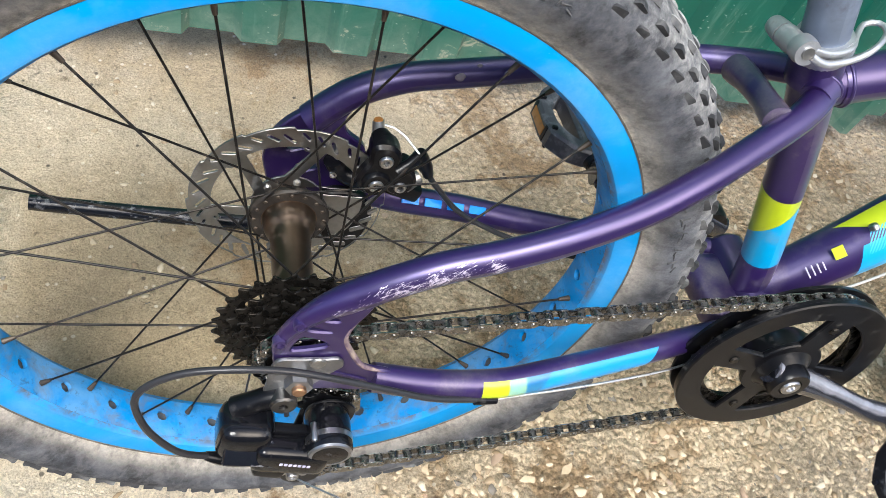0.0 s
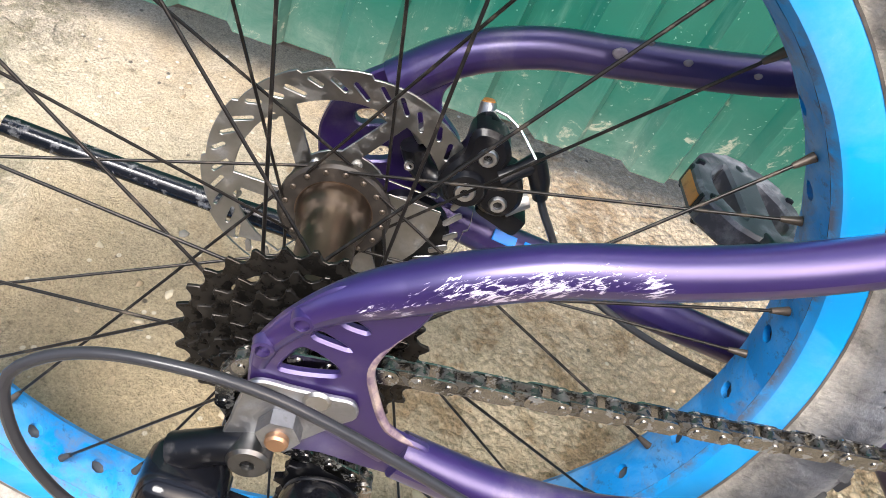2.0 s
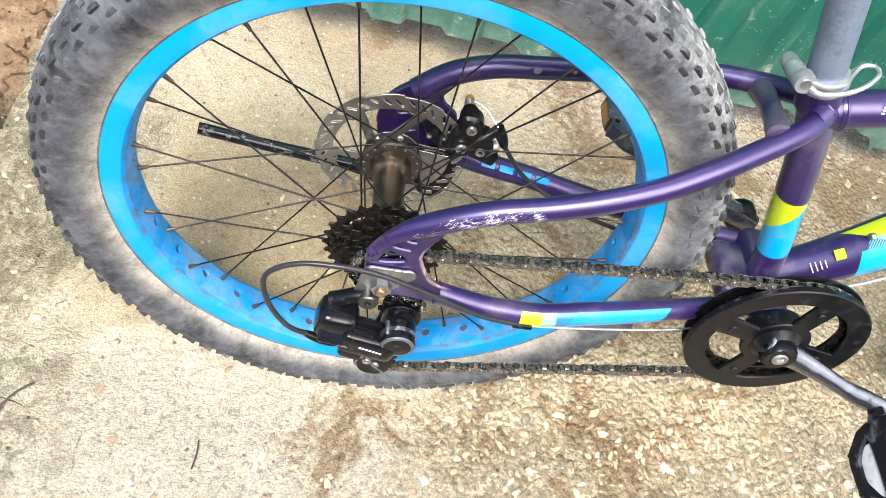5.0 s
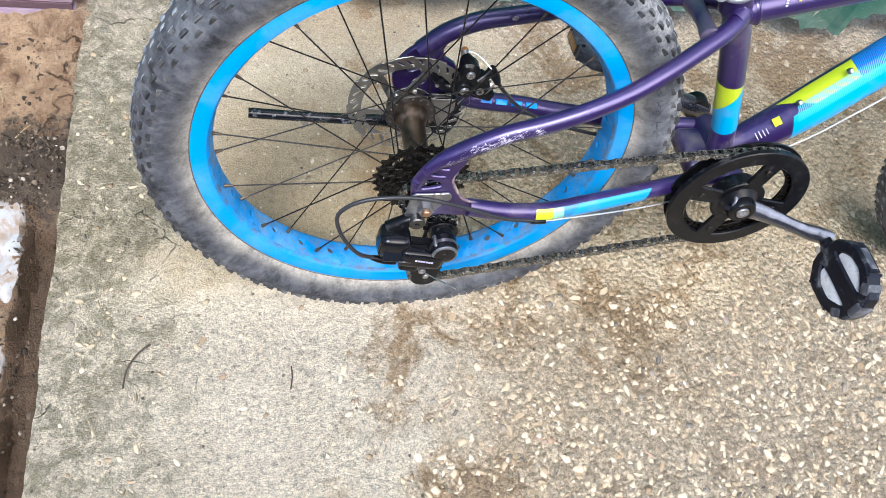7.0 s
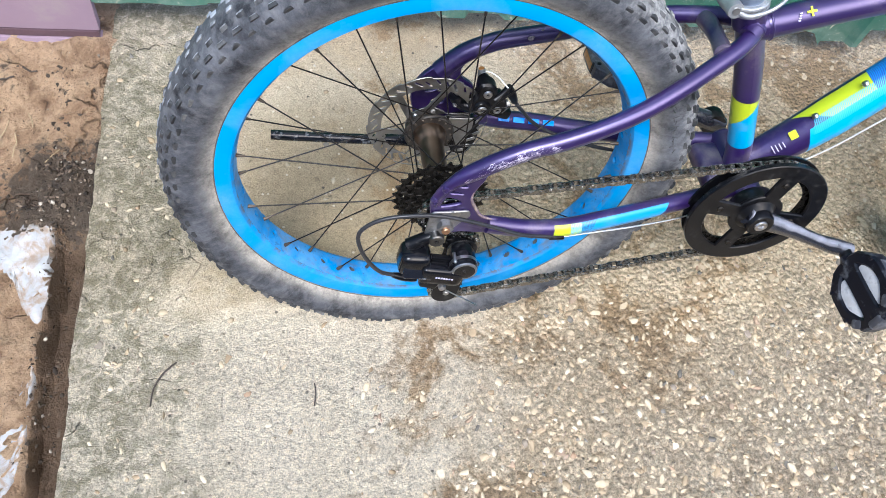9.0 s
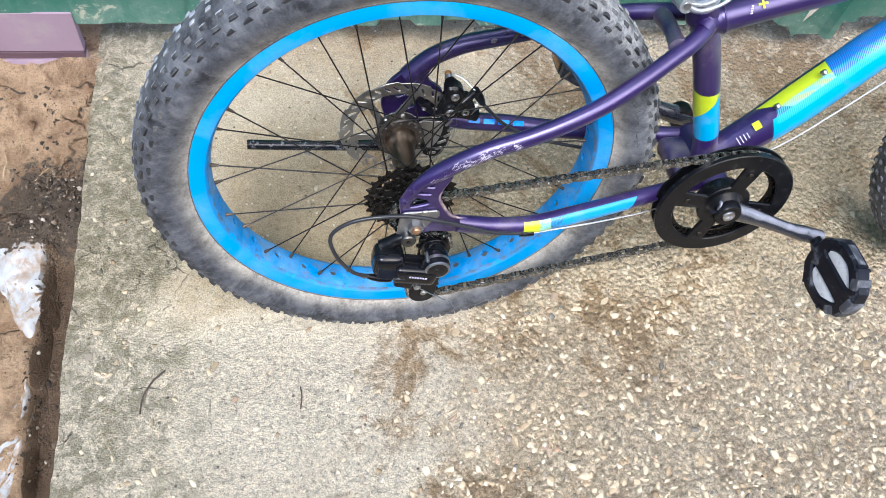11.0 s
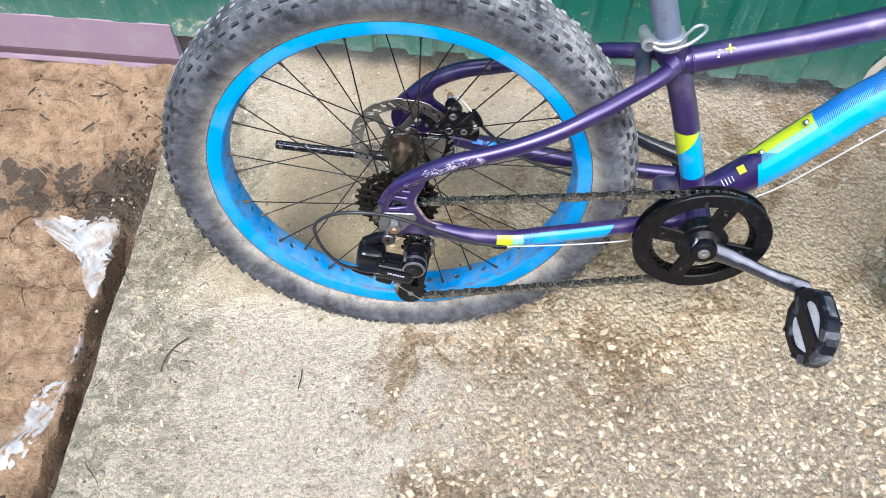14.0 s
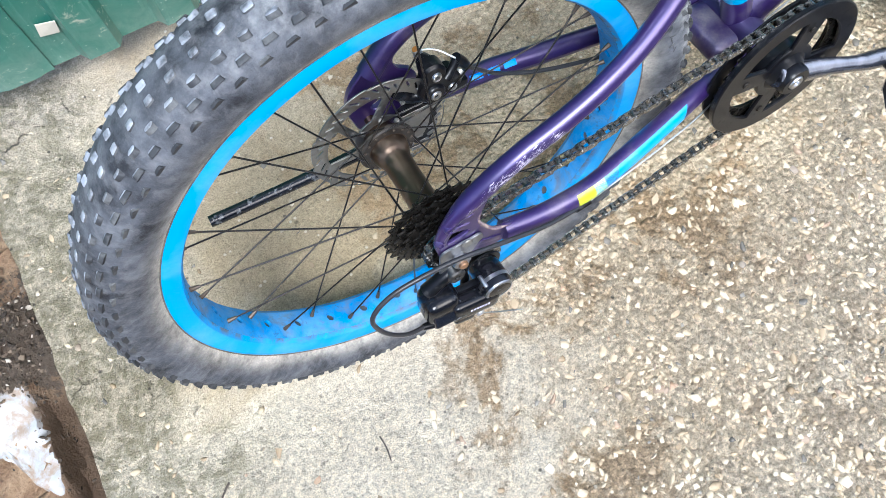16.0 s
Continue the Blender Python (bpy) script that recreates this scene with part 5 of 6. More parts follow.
for n_bead, (pts, r) in enumerate((([P(0.3245, 0.0225, 0.1945), P(0.333, 0.0150, 0.1990)], 0.0118), ([P(0.3525, 0.0, 0.1934), P(0.3565, 0.0, 0.1945)], 0.0182))):
    part("stay_weld" if n_bead == 0 else "tube_weld", sweep("weld", pts, [r - 0.001, r], 20, (0, -1, 0), 0.003), M_PURPLE, bike)
    axis = (pts[1] - pts[0]).normalized()
    across = axis.cross(Vector((0.3, 0.2, 1))).normalized()
    count = round(2 * math.pi * r / 0.0019)
    for k in range(count):
        g = 2 * math.pi * k / count
        spot = pts[1] + (across * math.cos(g) + axis.cross(across) * math.sin(g)) * (r - 0.0010)
        side = (across * -math.sin(g) + axis.cross(across) * math.cos(g)) * 0.0010
        part("weld_ripple", sweep("weld_ripple", [spot - side, spot, spot + side], [0.0015, 0.0017, 0.0015], 8, axis, 0.002), M_PURPLE, bike)
part("chainstay_yoke", box("chainstay_yoke", (0.046, 0.074, 0.027), 0.0125, pose(0.386, 0.006, -0.046), 4), M_DUSTY, bike, "mud-dusted chainstay yoke")
for a, u in ((0.4766, 0.0609), (0.5169, 0.1134)):
    part("bottle_bolt", drum("bottle_bolt", 0.0042, 0.0, 0.006, 0, 0, 14, 0.0012), M_BRIGHT, bike, m=pose(a - 0.001, -0.010, u + 0.003, 50, -40, 0))

# seat post and clamp
part("seat_post", sweep("seat_post", [P(0.3265, 0, 0.214), P(0.3187, 0, 0.235), P(0.24, 0, 0.45)], 0.0155, 28, (0, -1, 0)), M_POST, bike, "scratched grey-blue seat post")
clamp = part("seat_clamp", sweep("seat_clamp", [P(0.3265, 0, 0.2145), P(0.3255, 0, 0.217), P(0.3215, 0, 0.2275), P(0.3207, 0, 0.2300)], [0.0185, 0.0195, 0.0195, 0.0195, 0.0180], 32, (0, -1, 0), 0.002), M_CLAMP, bike, "silver quick-release seat clamp")
part("clamp_ridge", sweep("clamp_ridge", [P(0.3246, 0, 0.2195), P(0.3238, 0, 0.2215)], 0.0204, 32, (0, -1, 0), 0.002), M_CLAMP, clamp)
part("clamp_barrel", sweep("clamp_barrel", [P(0.2955, -0.0175, 0.2215), P(0.2950, -0.004, 0.2235)], [0.0066, 0.0076, 0.0076], 18, (1, 0, 0), 0.004), M_CLAMP, clamp)
part("clamp_barrel", sweep("clamp_barrel", [P(0.2950, -0.0025, 0.2238), P(0.2946, 0.013, 0.2262)], [0.0080, 0.0080, 0.0074], 18, (1, 0, 0), 0.004), M_CLAMP, clamp)
part("lever_head", sweep("lever_head", [P(0.2960, 0.013, 0.2270), P(0.2955, 0.0235, 0.2285)], [0.0088, 0.0092, 0.0084], 20, (1, 0, 0), 0.003), M_CLAMP, clamp)
part("lever_pin", sweep("lever_pin", [P(0.2955, 0.0225, 0.2285), P(0.2954, 0.0248, 0.2288)], 0.0042, 14, (1, 0, 0), 0.003), M_STEEL, clamp)
wire_loop = [(0.3000, 0.0225, 0.2262), (0.312, 0.0245, 0.2225), (0.3345, 0.0205, 0.2258), (0.350, 0.0150, 0.2325), (0.3625, 0.0030, 0.2375), (0.3615, -0.0065, 0.2375),
             (0.3525, -0.0080, 0.2345), (0.342, 0.0030, 0.2320), (0.331, 0.0165, 0.2305), (0.314, 0.0215, 0.2285), (0.3000, 0.0215, 0.2305)]
part("clamp_lever", sweep("clamp_lever", [P(a, w, u) for a, w, u in wire_loop], [0.0030, 0.0026, 0.0023, 0.0021, 0.0021, 0.0021, 0.0023, 0.0028], 12, (0, 0, 1), 0.004), M_CLAMP, clamp, "bent silver lever loop")

SECTION = REAR
for a, w, u, r in ((0.1150, -0.0905, 0.1110, 0.0042), (0.1285, -0.0945, 0.1200, 0.0020), (0.1500, -0.0905, 0.1180, 0.0026), (0.185, -0.086, 0.1250, 0.0022)):
    bm = bmesh.new()
    bmesh.ops.create_icosphere(bm, subdivisions=2, radius=1)
    for vert in bm.verts:
        vert.co = Vector((vert.co.x * r * (1 + 0.3 * math.sin(7 * vert.co.z + a * 900)), vert.co.y * 0.0012, vert.co.z * r * 0.75))
    part("mud_fleck", from_bm("mud_fleck", bm, 60), M_FLECK, bike, "dried pale mud fleck", pose(a, -w - 0.0014, u, -20, -20, 0))
rng = random.Random(23)
for th in (10, 13, 17, 20, 24, 28, 66, 70, 74, 79, 83):
    g, r = radians(th), RIM_R + 0.0265
    turn = Matrix.Rotation(-g, 4, "Y")
    for k in range(3):
        size = (0.0012, 0.0012, rng.uniform(0.005, 0.008)) if k < 2 else (rng.uniform(0.006, 0.009), 0.0012, 0.0012)
        at = Vector((rng.uniform(-0.002, 0.002), -(WC + 0.0372), 0.0045 * (k - 0.7)))
        part("moulded_bar", box("moulded_bar", size, 0.0004, pose(0, 0, AXLE) @ turn @ Matrix.Translation(Vector((r, 0, 0)) + at) @ Matrix.Rotation(rng.uniform(-0.5, 0.5), 4, "Y"), 1), M_KNOBSIDE, bike, "raised worn mark on the tyre side")
SECTION = FRONT

# crank, guard and chainring
GUARD_W = 0.081
guard_holes = []
ring = lambda r, g: (BB[0] + r * math.cos(g), BB[1] + r * math.sin(g))
ARM0 = radians(-16)
for i in range(4):
    g0, g1 = ARM0 + math.pi / 2 * i + 0.17, ARM0 + math.pi / 2 * (i + 1) - 0.17
    guard_holes.append([ring(0.0705, g0 + (g1 - g0) * k / 10) for k in range(11)] + [ring(0.034, g1 - 0.14 - (g1 - g0 - 0.28) * k / 5) for k in range(6)])
guard = part("chain_guard", plate("chain_guard", circle(*BB, 0.0905, 96), guard_holes, GUARD_W - 0.003, GUARD_W + 0.002, 0.0012), M_BLACK, bike, "black four-arm chain guard disc")
part("guard_rim", lathe("guard_rim", [(0.0905, GUARD_W + 0.0015), (0.0915, GUARD_W - 0.0015), (0.0915, GUARD_W - 0.0045), (0.0875, GUARD_W - 0.0045), (0.0875, GUARD_W + 0.0015)], *BB, 96), M_BLACK, guard)
part("guard_back", lathe("guard_back", [(0.0905, GUARD_W - 0.018), (0.0905, GUARD_W - 0.0155), (0.070, GUARD_W - 0.0155), (0.070, GUARD_W - 0.018)], *BB, 96), M_BLACK, guard)
for i in range(4):
    c = ring(0.058, ARM0 + math.pi / 2 * i)
    part("guard_bolt", drum("guard_bolt", 0.0042, GUARD_W - 0.004, GUARD_W + 0.0038, *c, 14, 0.001), M_COG, guard)
loop = []
N = 42
for i in range(N):
    rp = N * 0.0127 / (2 * math.pi) - 0.0015
    for f, r in ((0.0, rp - 0.0034), (0.2, rp - 0.0028), (0.38, rp + 0.002), (0.5, rp + 0.003), (0.62, rp + 0.002), (0.8, rp - 0.0028)):
        loop.append(ring(r, 2 * math.pi * (i + f) / N))
CHAIN_W = 0.072
part("chainring", plate("chainring", loop, [circle(*BB, 0.064, 64)], CHAIN_W - 0.001, CHAIN_W + 0.001, 0.0003), M_COG, bike, "dark steel chainring")
part("spider", lathe("spider", [(0.0005, 0.060), (0.030, 0.060), (0.033, 0.066), (0.033, 0.078), (0.024, 0.0845), (0.019, 0.090), (0.0005, 0.090)], *BB, 40, False), M_BLACK, bike)
PED = (0.5598 - BB[0], -0.0988 - BB[1])


def crank_side(sign):
    """A crank arm and its pedal; sign 1 on the drive side."""
    e = (BB[0] + sign * PED[0] + (0.0 if sign > 0 else 0.019), BB[1] + sign * PED[1] + (0.0 if sign > 0 else -0.018))
    w = (lambda k: k) if sign > 0 else (lambda k: -k)
    w0 = 0.087
    d = Vector((PED[0], PED[1])).normalized() * sign
    tip = (e[0] + d[0] * 0.010, e[1] + d[1] * 0.010)
    arm = part("crank_arm", sweep("crank_arm", [P(BB[0] - d[0] * 0.018, w(w0), BB[1] - d[1] * 0.018), P(BB[0] + d[0] * 0.02, w(w0 + 0.002), BB[1] + d[1] * 0.02),
                                                P(BB[0] + d[0] * 0.06, w(w0 + 0.006), BB[1] + d[1] * 0.06), P(BB[0] + d[0] * 0.11, w(w0 + 0.014), BB[1] + d[1] * 0.11), P(tip[0], w(w0 + 0.017), tip[1])],
                                  [0.0105, 0.0125, 0.0105, 0.009, 0.0085, 0.0105, 0.010], 18, (0, -sign, 0), flat=1.15), M_CRANK, bike, "black crank arm, worn, with a painted pale highlight along its edge")
    part("crank_boss", lathe("crank_boss", [(0.0005, w(0.08)), (0.017, w(0.08)), (0.0185, w(0.086)), (0.0185, w(0.098)), (0.0165, w(0.1015)), (0.0100, w(0.1015)), (0.0095, w(0.0995)), (0.0005, w(0.0995))], *BB, 32, False), M_BLACK, arm)
    part("crank_bolt", lathe("crank_bolt", [(0.0005, w(0.1005)), (0.0035, w(0.1005)), (0.0042, w(0.103)), (0.008, w(0.103)), (0.0088, w(0.1015)), (0.0088, w(0.098))], *BB, 24, False), M_BRIGHT, arm)
    part("pedal_axle", drum("pedal_axle", 0.0085, w(w0 + 0.010), w(w0 + 0.036), *e, 20, 0.002), M_BLACK, arm)
    return e


def make_pedal(e, sign, tilt):
    """A platform pedal about its axle: a cage with two openings, a barrel, an end cap, teeth and amber reflectors."""
    base = pose(e[0], -sign * 0.122, e[1]) @ Matrix.Rotation(tilt, 4, "Y") @ Matrix.Diagonal((0.93, 0.95, 0.93, 1))
    if sign < 0:
        base = base @ Matrix.Rotation(math.pi, 4, "Z")
    lay = Matrix(((1, 0, 0, 0), (0, 0, 1, 0), (0, -1, 0, 0), (0, 0, 0, 1)))
    half = [(0.012, -0.004), (0.026, -0.008), (0.0445, -0.026), (0.0475, -0.040), (0.0470, -0.066), (0.0410, -0.082), (0.0250, -0.102), (0.012, -0.106)]
    hole = [(0.0125, -0.022), (0.0235, -0.023), (0.0335, -0.036), (0.0365, -0.048), (0.0360, -0.064), (0.0280, -0.078), (0.0205, -0.088), (0.0125, -0.088)]
    cage = plate("pedal", half + [(-x, y) for x, y in reversed(half)], [round_loop(hole, 0.004), round_loop([(-x, y) for x, y in hole], 0.004)], -0.0115, 0.0115, 0.0028)
    cage.transform(base @ lay)
    body = part("pedal", cage, M_PEDAL if sign > 0 else M_PEDALD, bike, "dusty black platform pedal")
    f = lambda name, size, at, edge=0.003, mat=M_PEDAL, turn=(0, 0, 0), label="": part(name, box(name, size, edge, base @ pose(*at, *turn)), mat, body, label)
    barrel = lathe("pedal_barrel", [(0.0005, -0.006), (0.0105, -0.004), (0.0128, 0.004), (0.0105, 0.020), (0.0098, 0.080), (0.0122, 0.094), (0.0110, 0.108), (0.0005, 0.110)], 0, 0, 24, False)
    barrel.transform(base)
    part("pedal_barrel", barrel, M_PEDAL, body)
    for s in (1, -1):
        if sign > 0:
            f("pedal_pad", (0.022, 0.062, 0.017), (s * 0.0245, -0.055, 0), 0.003, M_PAD, label="pale dusty pedal inset")
        f("reflector_frame", (0.004, 0.044, 0.019), (s * 0.0475, -0.053, 0), 0.0015)
        f("reflector", (0.003, 0.034, 0.012), (s * 0.0490, -0.053, 0), 0.001, M_AMBER if sign < 0 else M_PEDALD, label="amber pedal reflector" if sign < 0 else "dull dark pedal reflector")
        for t in (-0.076, -0.030):
            f("pedal_tooth", (0.0060, 0.0045, 0.0285), (s * (0.0425 if -0.09 < t < -0.02 else 0.028), t, 0), 0.0012)
        f("pedal_shoulder", (0.018, 0.014, 0.0255), (s * 0.030, -0.090, 0), 0.004, M_PEDALD, (0, 0, s * 38))
    f("pedal_cap", (0.026, 0.012, 0.025), (0, -0.104, 0), 0.004, M_PEDALD)
    return body


for sign, tilt in ((1, radians(-80)), (-1, radians(6))):
    make_pedal(crank_side(sign), sign, tilt)

# derailleur
SECTION = REAR
der = part("derailleur", box("derailleur", (0.038, 0.035, 0.037), 0.0125, pose(-0.034, -0.0945, -0.0690, 0, 8, 0), 4), M_GLOSS, bike, "black rear derailleur with silver trim")
part("face_plate", box("face_plate", (0.034, 0.006, 0.021), 0.0026, pose(-0.0315, -0.1105, -0.0725, -32, 10, 0), 3), M_STAND, der, "scuffed grey face of the derailleur body")
part("pivot_arm", sweep("pivot_arm", [P(-0.009, 0.0865, -0.0370), P(-0.024, 0.0870, -0.0415), P(-0.040, 0.0870, -0.0530)], [0.0095, 0.0078, 0.0095], 16, (0, -1, 0), 0.004), M_BLACK, der)
part("pivot_bolt", lathe("pivot_bolt", [(0.0005, 0.094), (0.0028, 0.094), (0.0032, 0.0965), (0.0082, 0.0965), (0.0096, 0.0950), (0.0096, 0.0860)], -0.0095, -0.0370, 24, False), M_PIVOT, der)
part("parallelogram", box("parallelogram", (0.056, 0.022, 0.029), 0.0085, pose(-0.001, -0.1065, -0.0850, 0, 14, 0), 4), M_GLOSS, der)
part("parallelogram_link", box("parallelogram_link", (0.040, 0.008, 0.010), 0.003, pose(-0.004, -0.0960, -0.0700, 0, 14, 0), 2), M_BLACK, der)
part("knuckle", lathe("knuckle", [(0.0005, 0.080), (0.0145, 0.080), (0.0165, 0.083), (0.0168, 0.090), (0.0168, 0.112), (0.0150, 0.1155), (0.0105, 0.1165), (0.0005, 0.1165)], 0.0255, -0.0735, 32, False), M_GLOSS, der)
part("silver_band", lathe("silver_band", [(0.0150, 0.1025), (0.0172, 0.1025), (0.0172, 0.1068), (0.0150, 0.1068)], 0.0255, -0.0735, 32), M_BRIGHT, der)
part("end_ring", lathe("end_ring", [(0.0130, 0.1140), (0.0158, 0.1140), (0.0152, 0.1158), (0.0130, 0.1162)], 0.0255, -0.0735, 32), M_ZINC, der)
part("lower_lug", box("lower_lug", (0.024, 0.014, 0.015), 0.0045, pose(-0.015, -0.1085, -0.0985, 0, 20, 0), 3), M_BLACK, der)
UP_PUL, LOW_PUL = (0.028, -0.076), (0.018, -0.168)


def pulley(c):
    loop = []
    for i in range(11):
        for fr, r in ((0, 0.0185), (0.25, 0.0190), (0.42, 0.0225), (0.58, 0.0225), (0.75, 0.0190)):
            g = 2 * math.pi * (i + fr) / 11
            loop.append((c[0] + r * math.cos(g), c[1] + r * math.sin(g)))
    return plate("jockey_wheel", loop, [circle(*c, 0.0025, 12)], CHAIN_W - 0.002, CHAIN_W + 0.002, 0.0005)


for c in (UP_PUL, LOW_PUL):
    part("jockey_wheel", pulley(c), M_BLACK, der)
    part("jockey_bolt", drum("jockey_bolt", 0.0042, CHAIN_W - 0.006, CHAIN_W + 0.0115, *c, 16, 0.001), M_STEEL, der)
CAGE = [(0.012, -0.066), (0.030, -0.058), (0.046, -0.070), (0.044, -0.095), (0.036, -0.150), (0.030, -0.182), (0.012, -0.188), (0.0, -0.175), (0.004, -0.140), (0.010, -0.10)]
part("cage_plate", plate("cage_plate", round_loop(CAGE), [slot(0.022, -0.125, 0.045, 0.006, math.pi / 2 + 0.1)], CHAIN_W + 0.007, CHAIN_W + 0.009, 0.0005), M_BLACK, der)
part("cage_plate", plate("cage_plate", round_loop(CAGE), [slot(0.022, -0.125, 0.045, 0.006, math.pi / 2 + 0.1)], CHAIN_W - 0.009, CHAIN_W - 0.007, 0.0005), M_BLACK, der)
for a, w, u, r in ((-0.0060, 0.1150, -0.0995, 0.0036), (0.0020, 0.1155, -0.1075, 0.0046), (-0.0165, 0.1000, -0.0640, 0.0034), (0.0135, 0.1110, -0.0595, 0.0024), (0.0250, 0.1110, -0.0660, 0.0024), (-0.0160, 0.1130, -0.0915, 0.0026)):
    part("set_screw", lathe("set_screw", [(0.0004, w - 0.001), (r * 0.45, w - 0.001), (r * 0.5, w), (r - 0.0005, w), (r, w - 0.001), (r, w - 0.014)], a, u, 14, False), M_BRIGHT, der)
part("adjuster", sweep("adjuster", [P(-0.0600, 0.1035, -0.0885), P(-0.0540, 0.1040, -0.0905), P(-0.0440, 0.1045, -0.0935), P(-0.030, 0.105, -0.0965)], [0.0032, 0.0046, 0.0052, 0.0052, 0.004], 12), M_BLACK, der)
part("cable_tail", sweep("cable_tail", [P(0.006, 0.1155, -0.1095), P(0.020, 0.119, -0.118), P(0.034, 0.122, -0.1265), P(0.0465, 0.125, -0.1340)], 0.0008, 6), M_WIRE, der)
for i in range(7):
    part("print_bar", box("print_bar", (0.0024, 0.0006, 0.0026), 0.0002, pose(-0.0085 + 0.0033 * i, -0.1177, -0.0795 - 0.0010 * i, -6, 14, 0), 1), M_PALE, der)

# chain along its way round sprocket, chainring and jockey wheels
LOOPS = [((0.0, AXLE), 0.0275, -1), ((BB[0] - 0.0025, BB[1] - 0.003), 0.0835, -1), (LOW_PUL, 0.0205, -1), (UP_PUL, 0.0205, 1)]


def belt(loops):
    n = len(loops)
    legs = []
    for i in range(n):
        (c1, r1, s1), (c2, r2, s2) = loops[i], loops[(i + 1) % n]
        D = np.array(c2) - np.array(c1)
        L = float(np.hypot(*D))
        th = math.atan2(D[1], D[0]) + math.asin(-(s2 * r2 - s1 * r1) / L)
        right = np.array((math.sin(th), -math.cos(th)))
        legs.append((np.array(c1) + s1 * r1 * right, np.array(c2) + s2 * r2 * right))
    out = []
    for i in range(n):
        p, q = legs[i]
        k = max(2, int(np.hypot(*(q - p)) / 0.001))
        out += [p + (q - p) * j / k for j in range(k)]
        c, r, s = loops[(i + 1) % n]
        g0 = math.atan2(q[1] - c[1], q[0] - c[0])
        e = legs[(i + 1) % n][0]
        g1 = math.atan2(e[1] - c[1], e[0] - c[0])
        turn = (g1 - g0) % (2 * math.pi) if s > 0 else -((g0 - g1) % (2 * math.pi))
        k = max(2, int(abs(turn) * r / 0.001))
        out += [np.array(c) + r * np.array((math.cos(g0 + turn * j / k), math.sin(g0 + turn * j / k))) for j in range(k)]
    return out


line = belt(LOOPS)
dist = [0.0]
for p, q in zip(line, line[1:] + line[:1]):
    dist.append(dist[-1] + float(np.hypot(*(q - p))))
count = 2 * round(dist[-1] / 0.0127 / 2)


def at_chain(s):
    s %= dist[-1]
    i = int(np.searchsorted(dist, s)) - 1
    i = max(0, min(i, len(line) - 1))
    p, q = line[i], line[(i + 1) % len(line)]
    return p + (q - p) * ((s - dist[i]) / max(1e-9, dist[i + 1] - dist[i]))


def link_mesh(outer):
    """One link about its middle, along x: two waisted plates, with pins if outer and rollers if inner."""
    bm = bmesh.new()
    w_in = 0.0034 if outer else 0.0022
    for s in (1, -1):
        loop = []
        for i in range(20):
            g = 2 * math.pi * i / 20
            x, y = math.cos(g), math.sin(g)
            cx = 0.00635 if x > 0 else -0.00635
            loop.append((cx + 0.0042 * x, 0.0042 * y))
        loop = [(x, y * (0.72 if abs(x) < 0.004 else 1)) for x, y in loop]
        a = [bm.verts.new((x, s * w_in, y)) for x, y in loop]
        b = [bm.verts.new((x, s * (w_in + 0.0011), y)) for x, y in loop]
        bm.faces.new(a)
        bm.faces.new(b)
        for i in range(len(a)):
            bm.faces.new((a[i], a[(i + 1) % 20], b[(i + 1) % 20], b[i]))
    for x0 in (0.00635, -0.00635):
        r, h = (0.0018, 0.0051) if outer else (0.0039, 0.0021)
        ring_a = [bm.verts.new((x0 + r * math.cos(g), h, r * math.sin(g))) for g in (2 * math.pi * k / 10 for k in range(10))]
        ring_b = [bm.verts.new((v.co.x, -h, v.co.z)) for v in ring_a]
        bm.faces.new(ring_a)
        bm.faces.new(ring_b)
        for k in range(10):
            bm.faces.new((ring_a[k], ring_a[(k + 1) % 10], ring_b[(k + 1) % 10], ring_b[k]))
    return from_bm("chain_link", bm, 40)


links = [link_mesh(True), link_mesh(False)]
chain = None
for i in range(count):
    s = dist[-1] * i / count
    p, q = at_chain(s), at_chain(s + dist[-1] / count)
    ang = math.atan2(q[1] - p[1], q[0] - p[0])
    m = pose((p[0] + q[0]) / 2, -CHAIN_W + 0.013 * min(1.0, max(0.0, (p[0] + q[0]) / 2 / 0.34)), (p[1] + q[1]) / 2) @ Matrix.Rotation(-ang, 4, "Y")
    if chain is None:
        chain = part("chain", links[0], M_LINK, bike, "greasy worn bicycle chain", m)
        inv = m.inverted()
    else:
        part("chain_link", links[i % 2], (M_LINK, M_INNER)[i % 2], chain, m=inv @ m)

# cables
HOUSING = [(-0.057, 0.1035, -0.0890), (-0.077, 0.108, -0.073), (-0.096, 0.110, -0.038), (-0.1035, 0.106, -0.008), (-0.094, 0.103, 0.007), (-0.072, 0.102, 0.018), (-0.040, 0.104, 0.0235), (-0.010, 0.105, 0.0215),
           (0.02, 0.1055, 0.012), (0.055, 0.103, -0.006), (0.095, 0.098, -0.029), (0.138, 0.092, -0.043)]
part("shift_cable", sweep("shift_cable", [P(*h) for h in HOUSING], 0.0025, 12), M_CABLE, bike, "looped black shift cable housing")
part("cable_ferrule", sweep("cable_ferrule", [P(0.130, 0.093, -0.042), P(0.148, 0.091, -0.045)], 0.0036, 12), M_BLACK, bike)
part("bare_cable", sweep("bare_cable", [P(0.146, 0.091, -0.045), P(0.25, 0.075, -0.051), P(0.33, 0.056, -0.057), P(0.40, 0.02, -0.069)], 0.0011, 8), M_WIRE, bike)
SECTION = FRONT
part("white_cable", sweep("white_cable", [P(0.43, 0.012, -0.062), P(0.505, 0.022, 0.001), P(0.56, 0.024, 0.060), P(0.62, 0.024, 0.126), P(0.80, 0.02, 0.305)], 0.0013, 8), M_WHITE, bike)

